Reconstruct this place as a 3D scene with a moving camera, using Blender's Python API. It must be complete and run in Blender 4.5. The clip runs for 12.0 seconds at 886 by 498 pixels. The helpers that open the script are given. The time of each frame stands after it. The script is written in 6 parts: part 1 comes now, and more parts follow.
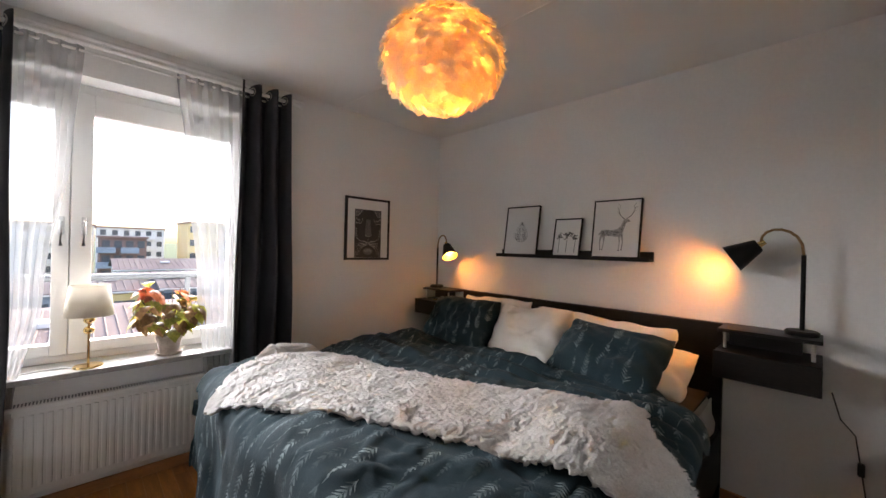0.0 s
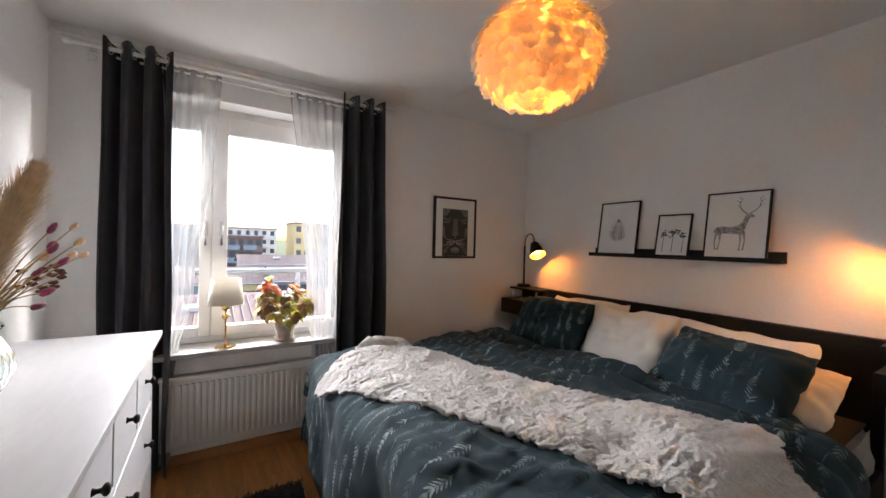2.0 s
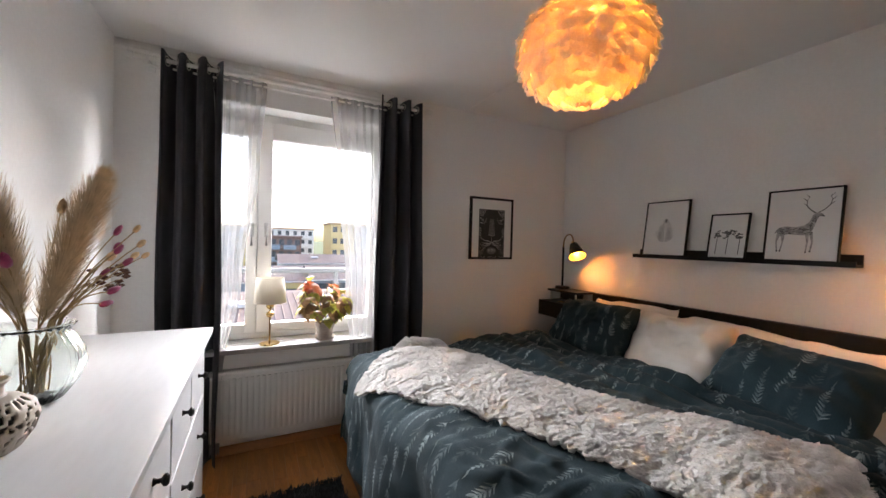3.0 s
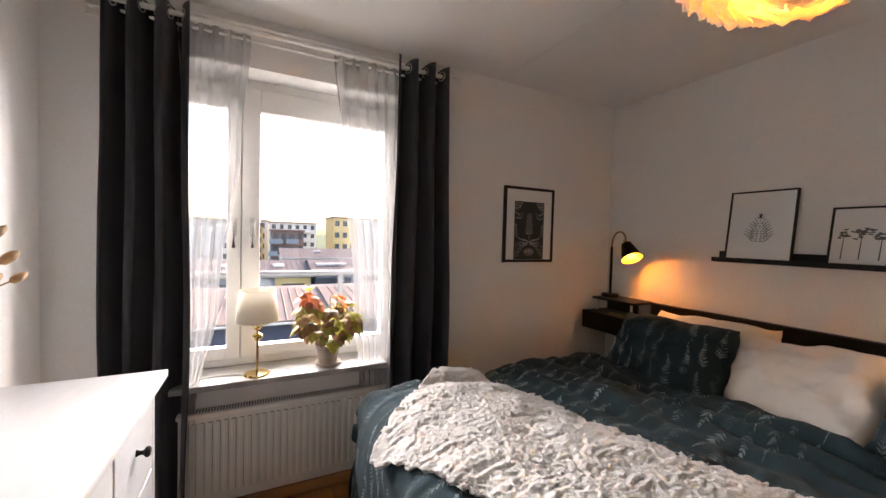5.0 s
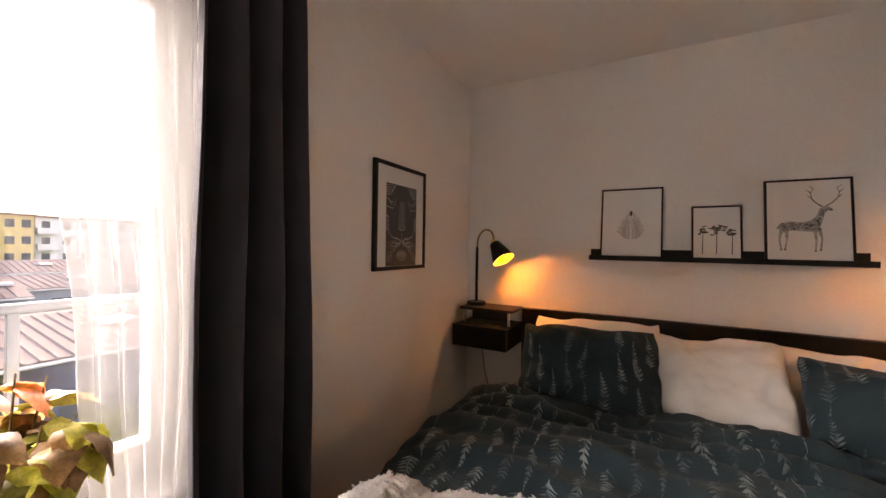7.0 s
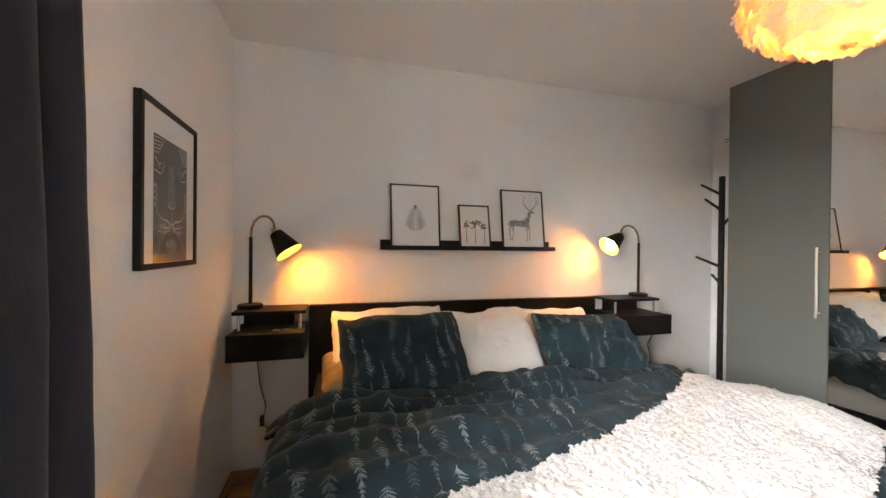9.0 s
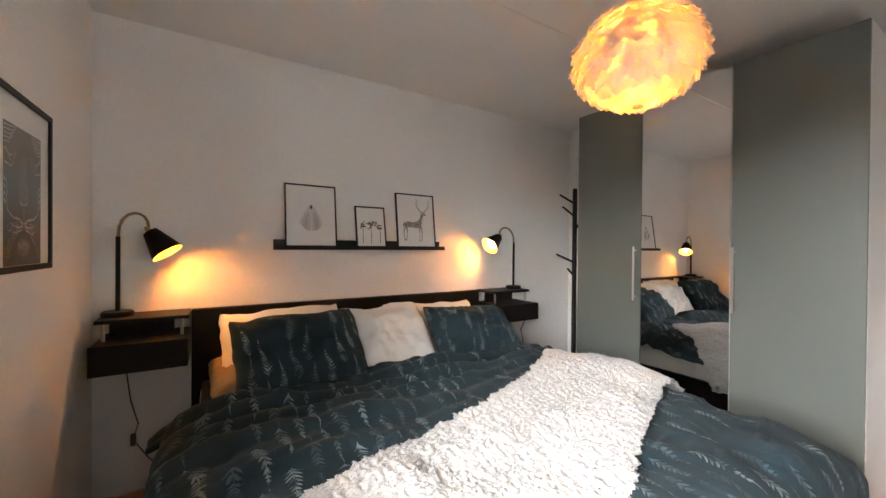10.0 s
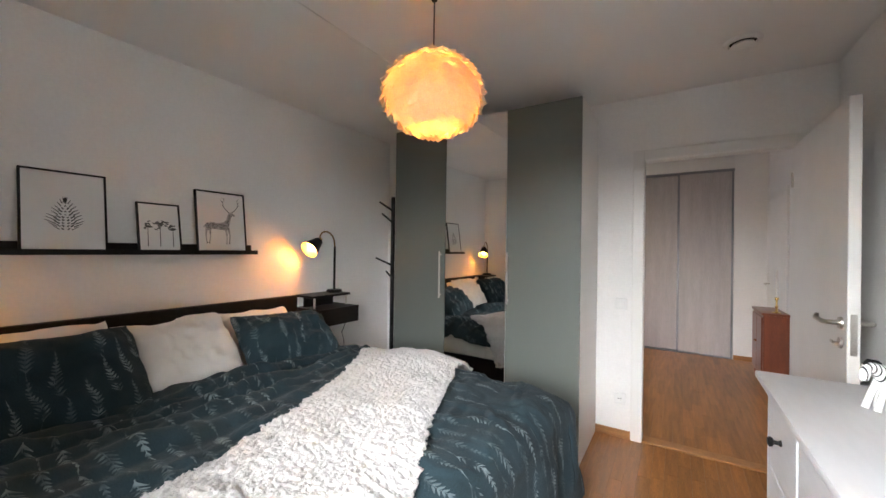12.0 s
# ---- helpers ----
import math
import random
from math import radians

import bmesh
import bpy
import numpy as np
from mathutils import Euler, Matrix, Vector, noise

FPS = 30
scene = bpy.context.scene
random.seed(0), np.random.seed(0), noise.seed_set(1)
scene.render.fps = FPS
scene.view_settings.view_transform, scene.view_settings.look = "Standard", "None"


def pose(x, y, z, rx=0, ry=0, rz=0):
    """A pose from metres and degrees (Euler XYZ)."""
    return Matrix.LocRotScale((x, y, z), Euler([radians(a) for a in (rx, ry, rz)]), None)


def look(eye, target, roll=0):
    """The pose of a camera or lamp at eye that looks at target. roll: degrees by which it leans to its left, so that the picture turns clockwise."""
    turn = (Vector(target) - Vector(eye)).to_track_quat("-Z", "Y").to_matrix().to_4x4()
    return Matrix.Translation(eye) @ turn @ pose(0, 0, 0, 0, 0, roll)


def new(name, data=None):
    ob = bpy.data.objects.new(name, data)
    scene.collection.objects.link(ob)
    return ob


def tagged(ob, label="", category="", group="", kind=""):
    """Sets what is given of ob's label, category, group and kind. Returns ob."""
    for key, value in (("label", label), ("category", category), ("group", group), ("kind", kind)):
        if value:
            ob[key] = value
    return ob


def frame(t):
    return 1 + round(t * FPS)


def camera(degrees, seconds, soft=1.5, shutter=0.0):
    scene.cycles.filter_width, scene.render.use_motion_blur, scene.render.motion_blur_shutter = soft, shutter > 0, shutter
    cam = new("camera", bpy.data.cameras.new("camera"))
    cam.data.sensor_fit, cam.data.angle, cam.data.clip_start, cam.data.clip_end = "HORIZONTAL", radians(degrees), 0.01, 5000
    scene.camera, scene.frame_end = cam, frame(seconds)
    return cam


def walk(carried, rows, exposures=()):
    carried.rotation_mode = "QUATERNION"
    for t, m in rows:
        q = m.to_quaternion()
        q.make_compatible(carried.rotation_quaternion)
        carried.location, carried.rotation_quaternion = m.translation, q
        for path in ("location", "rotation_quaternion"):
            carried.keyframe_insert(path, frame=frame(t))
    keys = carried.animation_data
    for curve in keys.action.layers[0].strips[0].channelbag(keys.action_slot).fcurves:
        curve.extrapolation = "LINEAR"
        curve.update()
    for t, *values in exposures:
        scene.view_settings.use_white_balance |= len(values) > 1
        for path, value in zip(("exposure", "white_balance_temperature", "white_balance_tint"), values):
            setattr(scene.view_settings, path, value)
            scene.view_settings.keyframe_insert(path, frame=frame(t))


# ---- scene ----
cam = camera(100.0, 12.0)
SKY, SUN = 0.05, 0.2
WINDOW_FILL, HALL_FILL = 640.0, 2.9
BEDSIDE, PENDANT = 0.10, 0.75
WARM, WARM_PENDANT = (1.0, 0.34, 0.018), (1.0, 0.24, 0.010)
EXPOSURES = ((0.0, 4.45, 6900, 18), (3.2, 4.35, 6900, 18), (5.0, 4.35, 7500, 22), (6.5, 4.3, 8600, 31), (8.5, 5.3, 7250, 16), (10.0, 4.95, 7050, 16), (12.0, 4.7, 6750, 14))
PATH = [
    (0, (0.56, 1.466, 1.373), (1.956, 2.898, 1.372), 1.4),
    (0.5, (0.555, 1.47, 1.382), (1.862, 2.983, 1.361), 1.3),
    (1, (0.561, 1.469, 1.389), (1.779, 3.055, 1.359), 1.3),
    (1.5, (0.548, 1.472, 1.389), (1.673, 3.125, 1.359), 1.4),
    (2, (0.531, 1.486, 1.382), (1.579, 3.189, 1.357), 1.4),
    (2.5, (0.534, 1.488, 1.394), (1.49, 3.245, 1.36), 1.4),
    (3, (0.514, 1.519, 1.387), (1.41, 3.307, 1.358), 1.5),
    (3.2, (0.521, 1.511, 1.401), (1.382, 3.315, 1.364), 1.7),
    (5, (0.604, 2.1, 1.423), (1.49, 3.892, 1.361), 1.5),
    (5.5, (0.643, 2.365, 1.425), (1.736, 4.039, 1.368), 1.5),
    (6, (0.654, 2.646, 1.439), (1.967, 4.154, 1.391), 1.5),
    (6.5, (0.703, 2.889, 1.4), (2.249, 4.158, 1.373), 1.2),
    (8.5, (0.856, 3.567, 1.363), (2.851, 3.423, 1.357), 0.7),
    (9, (0.837, 3.662, 1.342), (2.762, 3.118, 1.331), 0.6),
    (9.5, (0.764, 3.686, 1.338), (2.581, 2.851, 1.322), 0.5),
    (10, (0.691, 3.729, 1.35), (2.39, 2.673, 1.336), 0.5),
    (10.5, (0.642, 3.764, 1.353), (2.2, 2.511, 1.344), 0.7),
    (11, (0.61, 3.78, 1.365), (2.004, 2.346, 1.365), 0.7),
    (11.5, (0.578, 3.769, 1.375), (1.807, 2.192, 1.375), 0.7),
    (12, (0.576, 3.755, 1.37), (1.64, 2.062, 1.376), 0.8),
]
walk(cam, [(t, look(eye, target, roll)) for t, eye, target, roll in PATH], EXPOSURES)

# ---- world, sun and lamps ----
world = bpy.data.worlds.new("overcast_sky")
scene.world = world
world.use_nodes = True
wn = world.node_tree
sky = wn.nodes.new("ShaderNodeTexSky")
sky.sky_type = "NISHITA"
sky.sun_disc = False
sky.sun_elevation, sky.sun_rotation = radians(32), radians(70)
sky.air_density, sky.dust_density, sky.ozone_density = 1.0, 3.0, 1.0
wn.links.new(sky.outputs[0], wn.nodes["Background"].inputs[0])
wn.nodes["Background"].inputs[1].default_value = SKY
sun_data = bpy.data.lights.new("sun", "SUN")
sun_data.energy, sun_data.angle, sun_data.color = SUN, radians(12), (1.0, 0.96, 0.9)
sun = new("sun", sun_data)
sun.matrix_basis = look((18.8, 6.8, 12.5), (0, 0, 0))


def added_daylight(name, place, target, width, height, watts):
    """An added area lamp, outside and above an opening, to boost the sky's light."""
    data = bpy.data.lights.new(name, "AREA")
    data.shape, data.size, data.size_y, data.energy, data.color = "RECTANGLE", width, height, watts, (0.90, 0.96, 1.0)
    ob = new(name, data)
    ob.matrix_basis = look(place, target)
    return ob


# Added fill: a wide panel metres beyond the window, brightening the bedroom.
added_daylight("added_daylight", (0.75, 11.0, 4.5), (0.75, 4.4, 1.5), 16.0, 5.0, WINDOW_FILL)
# Added fill outside the unseen hall opening.
added_daylight("hall_added_light", (3.5, -0.7, 2.7), (1.6, -0.7, 1.2), 1.6, 1.2, HALL_FILL)


def bulb_light(name, place, watts, colour, radius):
    data = bpy.data.lights.new(name, "POINT")
    data.energy, data.color, data.shadow_soft_size = watts, colour, radius
    ob = new(name, data)
    ob.location = place
    return ob


# ---- materials ----
def material(name, colour, rough=0.6, metal=0.0, vary=0.0, scale=6.0, fine=0.0, fine_scale=120.0, bump=0.0, bump_scale=150.0,
             sheen=0.0, coat=0.0, random_tint=0.0, stretch=(1, 1, 1), uv=False, spec=0.5):
    """A principled surface with broad stains, fine grain and relief, in metres."""
    m = bpy.data.materials.new(name)
    m.use_nodes = True
    t = m.node_tree
    b = t.nodes["Principled BSDF"]
    b.inputs["Roughness"].default_value, b.inputs["Metallic"].default_value = rough, metal
    b.inputs["Sheen Weight"].default_value, b.inputs["Coat Weight"].default_value = sheen, coat
    b.inputs["Coat Roughness"].default_value = 0.06
    b.inputs["Specular IOR Level"].default_value = spec
    co = t.nodes.new("ShaderNodeTexCoord")
    mp = t.nodes.new("ShaderNodeMapping")
    mp.inputs["Scale"].default_value = stretch
    t.links.new(co.outputs["UV" if uv else "Object"], mp.inputs[0])
    last = None
    col = t.nodes.new("ShaderNodeRGB")
    col.outputs[0].default_value = (*colour, 1)
    last = col.outputs[0]
    for amount, size, detail in ((vary, scale, 3.0), (fine, fine_scale, 4.0)):
        if amount:
            n = t.nodes.new("ShaderNodeTexNoise")
            n.inputs["Scale"].default_value, n.inputs["Detail"].default_value = size, detail
            t.links.new(mp.outputs[0], n.inputs["Vector"])
            r = t.nodes.new("ShaderNodeMapRange")
            r.inputs["From Min"].default_value, r.inputs["From Max"].default_value = 0.3, 0.7
            r.inputs["To Min"].default_value, r.inputs["To Max"].default_value = 1 - amount, 1 + amount
            t.links.new(n.outputs[0], r.inputs[0])
            x = t.nodes.new("ShaderNodeVectorMath")
            x.operation = "SCALE"
            t.links.new(last, x.inputs[0])
            t.links.new(r.outputs[0], x.inputs["Scale"])
            last = x.outputs[0]
    if random_tint:
        o = t.nodes.new("ShaderNodeObjectInfo")
        r = t.nodes.new("ShaderNodeMapRange")
        r.inputs["To Min"].default_value, r.inputs["To Max"].default_value = 1 - random_tint, 1 + random_tint
        t.links.new(o.outputs["Random"], r.inputs[0])
        x = t.nodes.new("ShaderNodeVectorMath")
        x.operation = "SCALE"
        t.links.new(last, x.inputs[0])
        t.links.new(r.outputs[0], x.inputs["Scale"])
        last = x.outputs[0]
    t.links.new(last, b.inputs["Base Color"])
    if bump:
        n = t.nodes.new("ShaderNodeTexNoise")
        n.inputs["Scale"].default_value, n.inputs["Detail"].default_value = bump_scale, 5.0
        t.links.new(mp.outputs[0], n.inputs["Vector"])
        bp = t.nodes.new("ShaderNodeBump")
        bp.inputs["Strength"].default_value, bp.inputs["Distance"].default_value = bump, 0.004
        t.links.new(n.outputs[0], bp.inputs["Height"])
        t.links.new(bp.outputs[0], b.inputs["Normal"])
    return m


def glowing(name, colour, strength):
    m = bpy.data.materials.new(name)
    m.use_nodes = True
    b = m.node_tree.nodes["Principled BSDF"]
    b.inputs["Base Color"].default_value = (*colour, 1)
    b.inputs["Emission Color"].default_value = (*colour, 1)
    b.inputs["Emission Strength"].default_value = strength
    return m


def glass(name, colour=(1, 1, 1), rough=0.0, thin=False):
    m = bpy.data.materials.new(name)
    m.use_nodes = True
    t = m.node_tree
    t.nodes.remove(t.nodes["Principled BSDF"])
    out = t.nodes["Material Output"]
    if thin:
        a, g, mix, f = (t.nodes.new("ShaderNode" + k) for k in ("BsdfTransparent", "BsdfGlossy", "MixShader", "Fresnel"))
        g.inputs["Roughness"].default_value = 0.01
        a.inputs[0].default_value = (*colour, 1)
        f.inputs["IOR"].default_value = 1.45
        t.links.new(f.outputs[0], mix.inputs[0])
        t.links.new(a.outputs[0], mix.inputs[1])
        t.links.new(g.outputs[0], mix.inputs[2])
        t.links.new(mix.outputs[0], out.inputs[0])
    else:
        g = t.nodes.new("ShaderNodeBsdfGlass")
        g.inputs["Color"].default_value = (*colour, 1)
        g.inputs["Roughness"].default_value, g.inputs["IOR"].default_value = rough, 1.45
        t.links.new(g.outputs[0], out.inputs[0])
    return m


def veil(name, colour, clear, through_part, weave=900.0):
    """Thin cloth or feather: part diffuse, part let through, part see-through."""
    m = bpy.data.materials.new(name)
    m.use_nodes = True
    t = m.node_tree
    t.nodes.remove(t.nodes["Principled BSDF"])
    d, l, c, m1, m2 = (t.nodes.new("ShaderNode" + k) for k in ("BsdfDiffuse", "BsdfTranslucent", "BsdfTransparent", "MixShader", "MixShader"))
    co, n, r, x = (t.nodes.new("ShaderNode" + k) for k in ("TexCoord", "TexNoise", "MapRange", "VectorMath"))
    n.inputs["Scale"].default_value = weave
    t.links.new(co.outputs["Object"], n.inputs["Vector"])
    r.inputs["To Min"].default_value, r.inputs["To Max"].default_value = 0.8, 1.1
    t.links.new(n.outputs[0], r.inputs[0])
    x.operation = "SCALE"
    x.inputs[0].default_value = colour
    t.links.new(r.outputs[0], x.inputs["Scale"])
    t.links.new(x.outputs[0], d.inputs[0])
    t.links.new(x.outputs[0], l.inputs[0])
    m1.inputs[0].default_value, m2.inputs[0].default_value = through_part, clear
    t.links.new(d.outputs[0], m1.inputs[1])
    t.links.new(l.outputs[0], m1.inputs[2])
    t.links.new(m1.outputs[0], m2.inputs[1])
    t.links.new(c.outputs[0], m2.inputs[2])
    t.links.new(m2.outputs[0], t.nodes["Material Output"].inputs[0])
    return m


def fern_print(name, ground, ink):
    """Dark woven cotton printed with pale fern sprigs, in metres of cloth (UV)."""
    m = material(name, ground, rough=0.9, sheen=0.05, vary=0.28, scale=5.0, fine=0.25, fine_scale=300.0, bump=0.35, bump_scale=420.0, uv=True, spec=0.12)
    t = m.node_tree
    b = t.nodes["Principled BSDF"]

    def mth(op, a, c=None, clamp=False):
        n = t.nodes.new("ShaderNodeMath")
        n.operation, n.use_clamp = op, clamp
        for i, v in enumerate((a, c)):
            if v is None:
                continue
            if isinstance(v, (int, float)):
                n.inputs[i].default_value = v
            else:
                t.links.new(v, n.inputs[i])
        return n.outputs[0]

    uv = t.nodes.new("ShaderNodeTexCoord")
    warp = t.nodes.new("ShaderNodeTexNoise")
    warp.inputs["Scale"].default_value = 3.0
    t.links.new(uv.outputs["UV"], warp.inputs["Vector"])
    sp = t.nodes.new("ShaderNodeSeparateXYZ")
    t.links.new(uv.outputs["UV"], sp.inputs[0])
    wv = mth("MULTIPLY", mth("SUBTRACT", warp.outputs[0], 0.5), 0.12)
    cw, ch = 0.068, 0.19
    gx = mth("DIVIDE", mth("ADD", sp.outputs[1], wv), cw)
    ix = mth("FLOOR", gx)
    stagger = mth("FRACT", mth("MULTIPLY", ix, 0.618))
    gy = mth("ADD", mth("DIVIDE", sp.outputs[0], ch), stagger)
    iy = mth("FLOOR", gy)
    cell = t.nodes.new("ShaderNodeCombineXYZ")
    t.links.new(ix, cell.inputs[0])
    t.links.new(iy, cell.inputs[1])
    rnd = t.nodes.new("ShaderNodeTexWhiteNoise")
    rnd.noise_dimensions = "2D"
    t.links.new(cell.outputs[0], rnd.inputs["Vector"])
    py = mth("FRACT", gy)
    lean = mth("MULTIPLY", mth("SUBTRACT", rnd.outputs["Value"], 0.5), 0.35)
    px = mth("ABSOLUTE", mth("ADD", mth("SUBTRACT", mth("FRACT", gx), 0.5), mth("MULTIPLY", lean, mth("SUBTRACT", py, 0.5))))
    width = mth("MULTIPLY", mth("MULTIPLY", mth("SUBTRACT", 0.97, py), mth("MINIMUM", mth("MULTIPLY", py, 6.0), 1.0)), 0.48)
    width = mth("MINIMUM", width, 0.33)
    reach = mth("DIVIDE", px, mth("MAXIMUM", width, 0.01))
    beat = mth("ABSOLUTE", mth("SUBTRACT", mth("FRACT", mth("SUBTRACT", mth("MULTIPLY", py, 12.0), mth("MULTIPLY", px, 3.6))), 0.5))
    fat = mth("MULTIPLY", mth("MULTIPLY", mth("SUBTRACT", 1.0, mth("MULTIPLY", reach, reach)), 0.36), mth("MINIMUM", mth("MULTIPLY", reach, 5.0), 1.0), True)
    leaf = mth("LESS_THAN", beat, fat)
    stem = mth("MULTIPLY", mth("LESS_THAN", px, 0.018), mth("LESS_THAN", py, 0.95))
    worn = t.nodes.new("ShaderNodeTexNoise")
    worn.inputs["Scale"].default_value = 26.0
    t.links.new(uv.outputs["UV"], worn.inputs["Vector"])
    fade = mth("MULTIPLY", mth("SUBTRACT", worn.outputs[0], 0.36), 4.0, True)
    strong = mth("MULTIPLY", mth("SUBTRACT", rnd.outputs["Value"], 0.22), 1.4, True)
    mask = mth("MULTIPLY", mth("MULTIPLY", mth("MAXIMUM", leaf, stem), fade), strong)
    mix = t.nodes.new("ShaderNodeMix")
    mix.data_type = "RGBA"
    old = b.inputs["Base Color"].links[0].from_socket
    t.links.new(mth("MULTIPLY", mask, 0.85), mix.inputs[0])
    t.links.new(old, mix.inputs[6])
    mix.inputs[7].default_value = (*ink, 1)
    t.links.new(mix.outputs[2], b.inputs["Base Color"])
    return m


def leaf_surface(name, colour, tint):
    """A thin living leaf: glossy above, and letting daylight through."""
    m = material(name, colour, 0.45, vary=0.35, scale=5, fine=0.2, fine_scale=22, random_tint=tint)
    t = m.node_tree
    b = t.nodes["Principled BSDF"]
    l, mix = t.nodes.new("ShaderNodeBsdfTranslucent"), t.nodes.new("ShaderNodeMixShader")
    t.links.new(b.inputs["Base Color"].links[0].from_socket, l.inputs[0])
    mix.inputs[0].default_value = 0.45
    t.links.new(b.outputs[0], mix.inputs[1])
    t.links.new(l.outputs[0], mix.inputs[2])
    t.links.new(mix.outputs[0], t.nodes["Material Output"].inputs[0])
    return m


WALL = material("white_wall_paint", (0.84, 0.83, 0.81), 0.75, vary=0.025, scale=1.6, fine=0.02, fine_scale=60, bump=0.10, bump_scale=260)
CEIL = material("white_ceiling_paint", (0.83, 0.82, 0.80), 0.85, vary=0.03, scale=1.2, bump=0.12, bump_scale=180)
TRIM = material("white_gloss_paint", (0.80, 0.79, 0.76), 0.35, vary=0.03, scale=4, bump=0.03, bump_scale=60)
OAK = material("oak_parquet", (0.36, 0.145, 0.036), 0.36, vary=0.22, scale=4, fine=0.22, fine_scale=40, bump=0.08, bump_scale=60,
               random_tint=0.16, stretch=(9, 0.8, 1), coat=0.1)
OAK_TRIM = material("oak_trim", (0.40, 0.19, 0.07), 0.4, vary=0.15, scale=5, fine=0.15, fine_scale=50, stretch=(1, 1, 8))
DARK = material("black_brown_veneer", (0.010, 0.0075, 0.0065), 0.45, vary=0.3, scale=3, fine=0.3, fine_scale=60, bump=0.06, bump_scale=80, stretch=(4, 0.6, 4), spec=0.2)
BLACK = material("black_metal", (0.014, 0.013, 0.013), 0.45, metal=0.3, vary=0.2, scale=12, spec=0.2)
BLACK_MATT = material("matt_black_paint", (0.012, 0.012, 0.012), 0.6, vary=0.2, scale=20, spec=0.25)
BRASS = material("polished_brass", (0.78, 0.55, 0.22), 0.12, metal=1.0, vary=0.08, scale=14)
AGED = material("aged_brass", (0.30, 0.19, 0.09), 0.32, metal=1.0, vary=0.15, scale=30)
STEEL = material("brushed_steel", (0.56, 0.53, 0.48), 0.28, metal=1.0, fine=0.1, fine_scale=200)
SATIN = material("satin_aluminium", (0.62, 0.62, 0.61), 0.45, metal=0.5, vary=0.05, scale=20)
GOLD_IN = material("gold_lining", (0.85, 0.6, 0.25), 0.35, metal=0.6, vary=0.05, scale=10)
GREEN = material("grey_green_laminate", (0.135, 0.15, 0.132), 0.42, vary=0.04, scale=2, bump=0.03, bump_scale=300)
CARCASS = material("white_laminate", (0.78, 0.77, 0.74), 0.4, vary=0.02, scale=3)
MIRROR = material("mirror_silver", (0.92, 0.93, 0.93), 0.0, metal=1.0)
DRESSER = material("white_stain", (0.70, 0.70, 0.71), 0.38, vary=0.03, scale=3, fine=0.03, fine_scale=50, bump=0.03, bump_scale=90, stretch=(1, 0.2, 1))
CURTAIN = material("charcoal_curtain_cloth", (0.034, 0.033, 0.040), 0.8, vary=0.15, scale=6, fine=0.2, fine_scale=500, sheen=0.12, bump=0.25, bump_scale=700, spec=0.2)
SHEER = veil("sheer_white_voile", (0.72, 0.72, 0.72), 0.52, 0.10)
FEATHER = veil("white_goose_feather", (0.93, 0.88, 0.81), 0.0, 0.62, 160.0)
CORE = veil("white_lamp_paper", (0.90, 0.88, 0.84), 0.0, 0.36, 90.0)
PAPER_SHADE = veil("cream_lampshade_cloth", (0.84, 0.80, 0.72), 0.0, 0.35, 500.0)
COTTON = material("white_cotton", (0.80, 0.77, 0.72), 0.9, vary=0.04, scale=8, bump=0.3, bump_scale=500, sheen=0.2)
# Pillow cotton with shade and warm lamplight put into its colour.
SHADED_TAN = material("shaded_tan_cotton", (0.28, 0.20, 0.12), 0.9, vary=0.1, scale=8, bump=0.3, bump_scale=500)
BROWN = material("dark_brown_cotton", (0.045, 0.032, 0.024), 0.9, vary=0.2, scale=8, bump=0.3, bump_scale=500)
MATTRESS = material("cream_mattress_cloth", (0.74, 0.70, 0.63), 0.9, vary=0.08, scale=7, bump=0.3, bump_scale=300)
FERN = fern_print("teal_fern_cotton", (0.020, 0.038, 0.046), (0.25, 0.31, 0.32))
THROW = material("white_bouncy_knit", (0.57, 0.55, 0.53), 0.95, vary=0.05, scale=14, fine=0.10, fine_scale=160, spec=0.1, bump=0.6, bump_scale=220, sheen=0.4)
RUG = material("dark_grey_shag", (0.05, 0.055, 0.06), 0.95, vary=0.3, scale=20, fine=0.4, fine_scale=200)
SILL = material("grey_stone_sill", (0.36, 0.35, 0.34), 0.3, vary=0.15, scale=7, fine=0.2, fine_scale=160)
RADIATOR = material("white_radiator_enamel", (0.76, 0.75, 0.72), 0.35, vary=0.03, scale=4)
PAPER = material("white_print_paper", (0.80, 0.80, 0.79), 0.35, vary=0.02, scale=6, coat=0.6)
INK = material("grey_print_ink", (0.10, 0.10, 0.10), 0.4, vary=0.4, scale=60, coat=0.6)
INK_DARK = material("black_print_ink", (0.012, 0.012, 0.013), 0.3, vary=0.4, scale=40, coat=0.8)
# Mid grey that paints in the shade inside slots.
SLOT_SHADE = material("mid_grey_slot_shade", (0.16, 0.16, 0.16), 0.35, vary=0.4, scale=50, coat=0.8)
INK_PALE = material("pale_grey_print_ink", (0.36, 0.36, 0.36), 0.35, vary=0.4, scale=50, coat=0.8)
PLASTIC = material("white_plastic", (0.80, 0.80, 0.78), 0.3)
CLAY = material("grey_washed_clay", (0.42, 0.35, 0.30), 0.85, vary=0.2, scale=16, fine=0.15, fine_scale=120, bump=0.3, bump_scale=160)
SOIL = material("potting_soil", (0.035, 0.022, 0.014), 0.95, vary=0.4, scale=60, bump=0.8, bump_scale=180)
LEAF_GREEN = leaf_surface("yellow_green_leaf", (0.36, 0.34, 0.06), 0.35)
LEAF_RED = leaf_surface("rust_red_leaf", (0.50, 0.16, 0.07), 0.3)
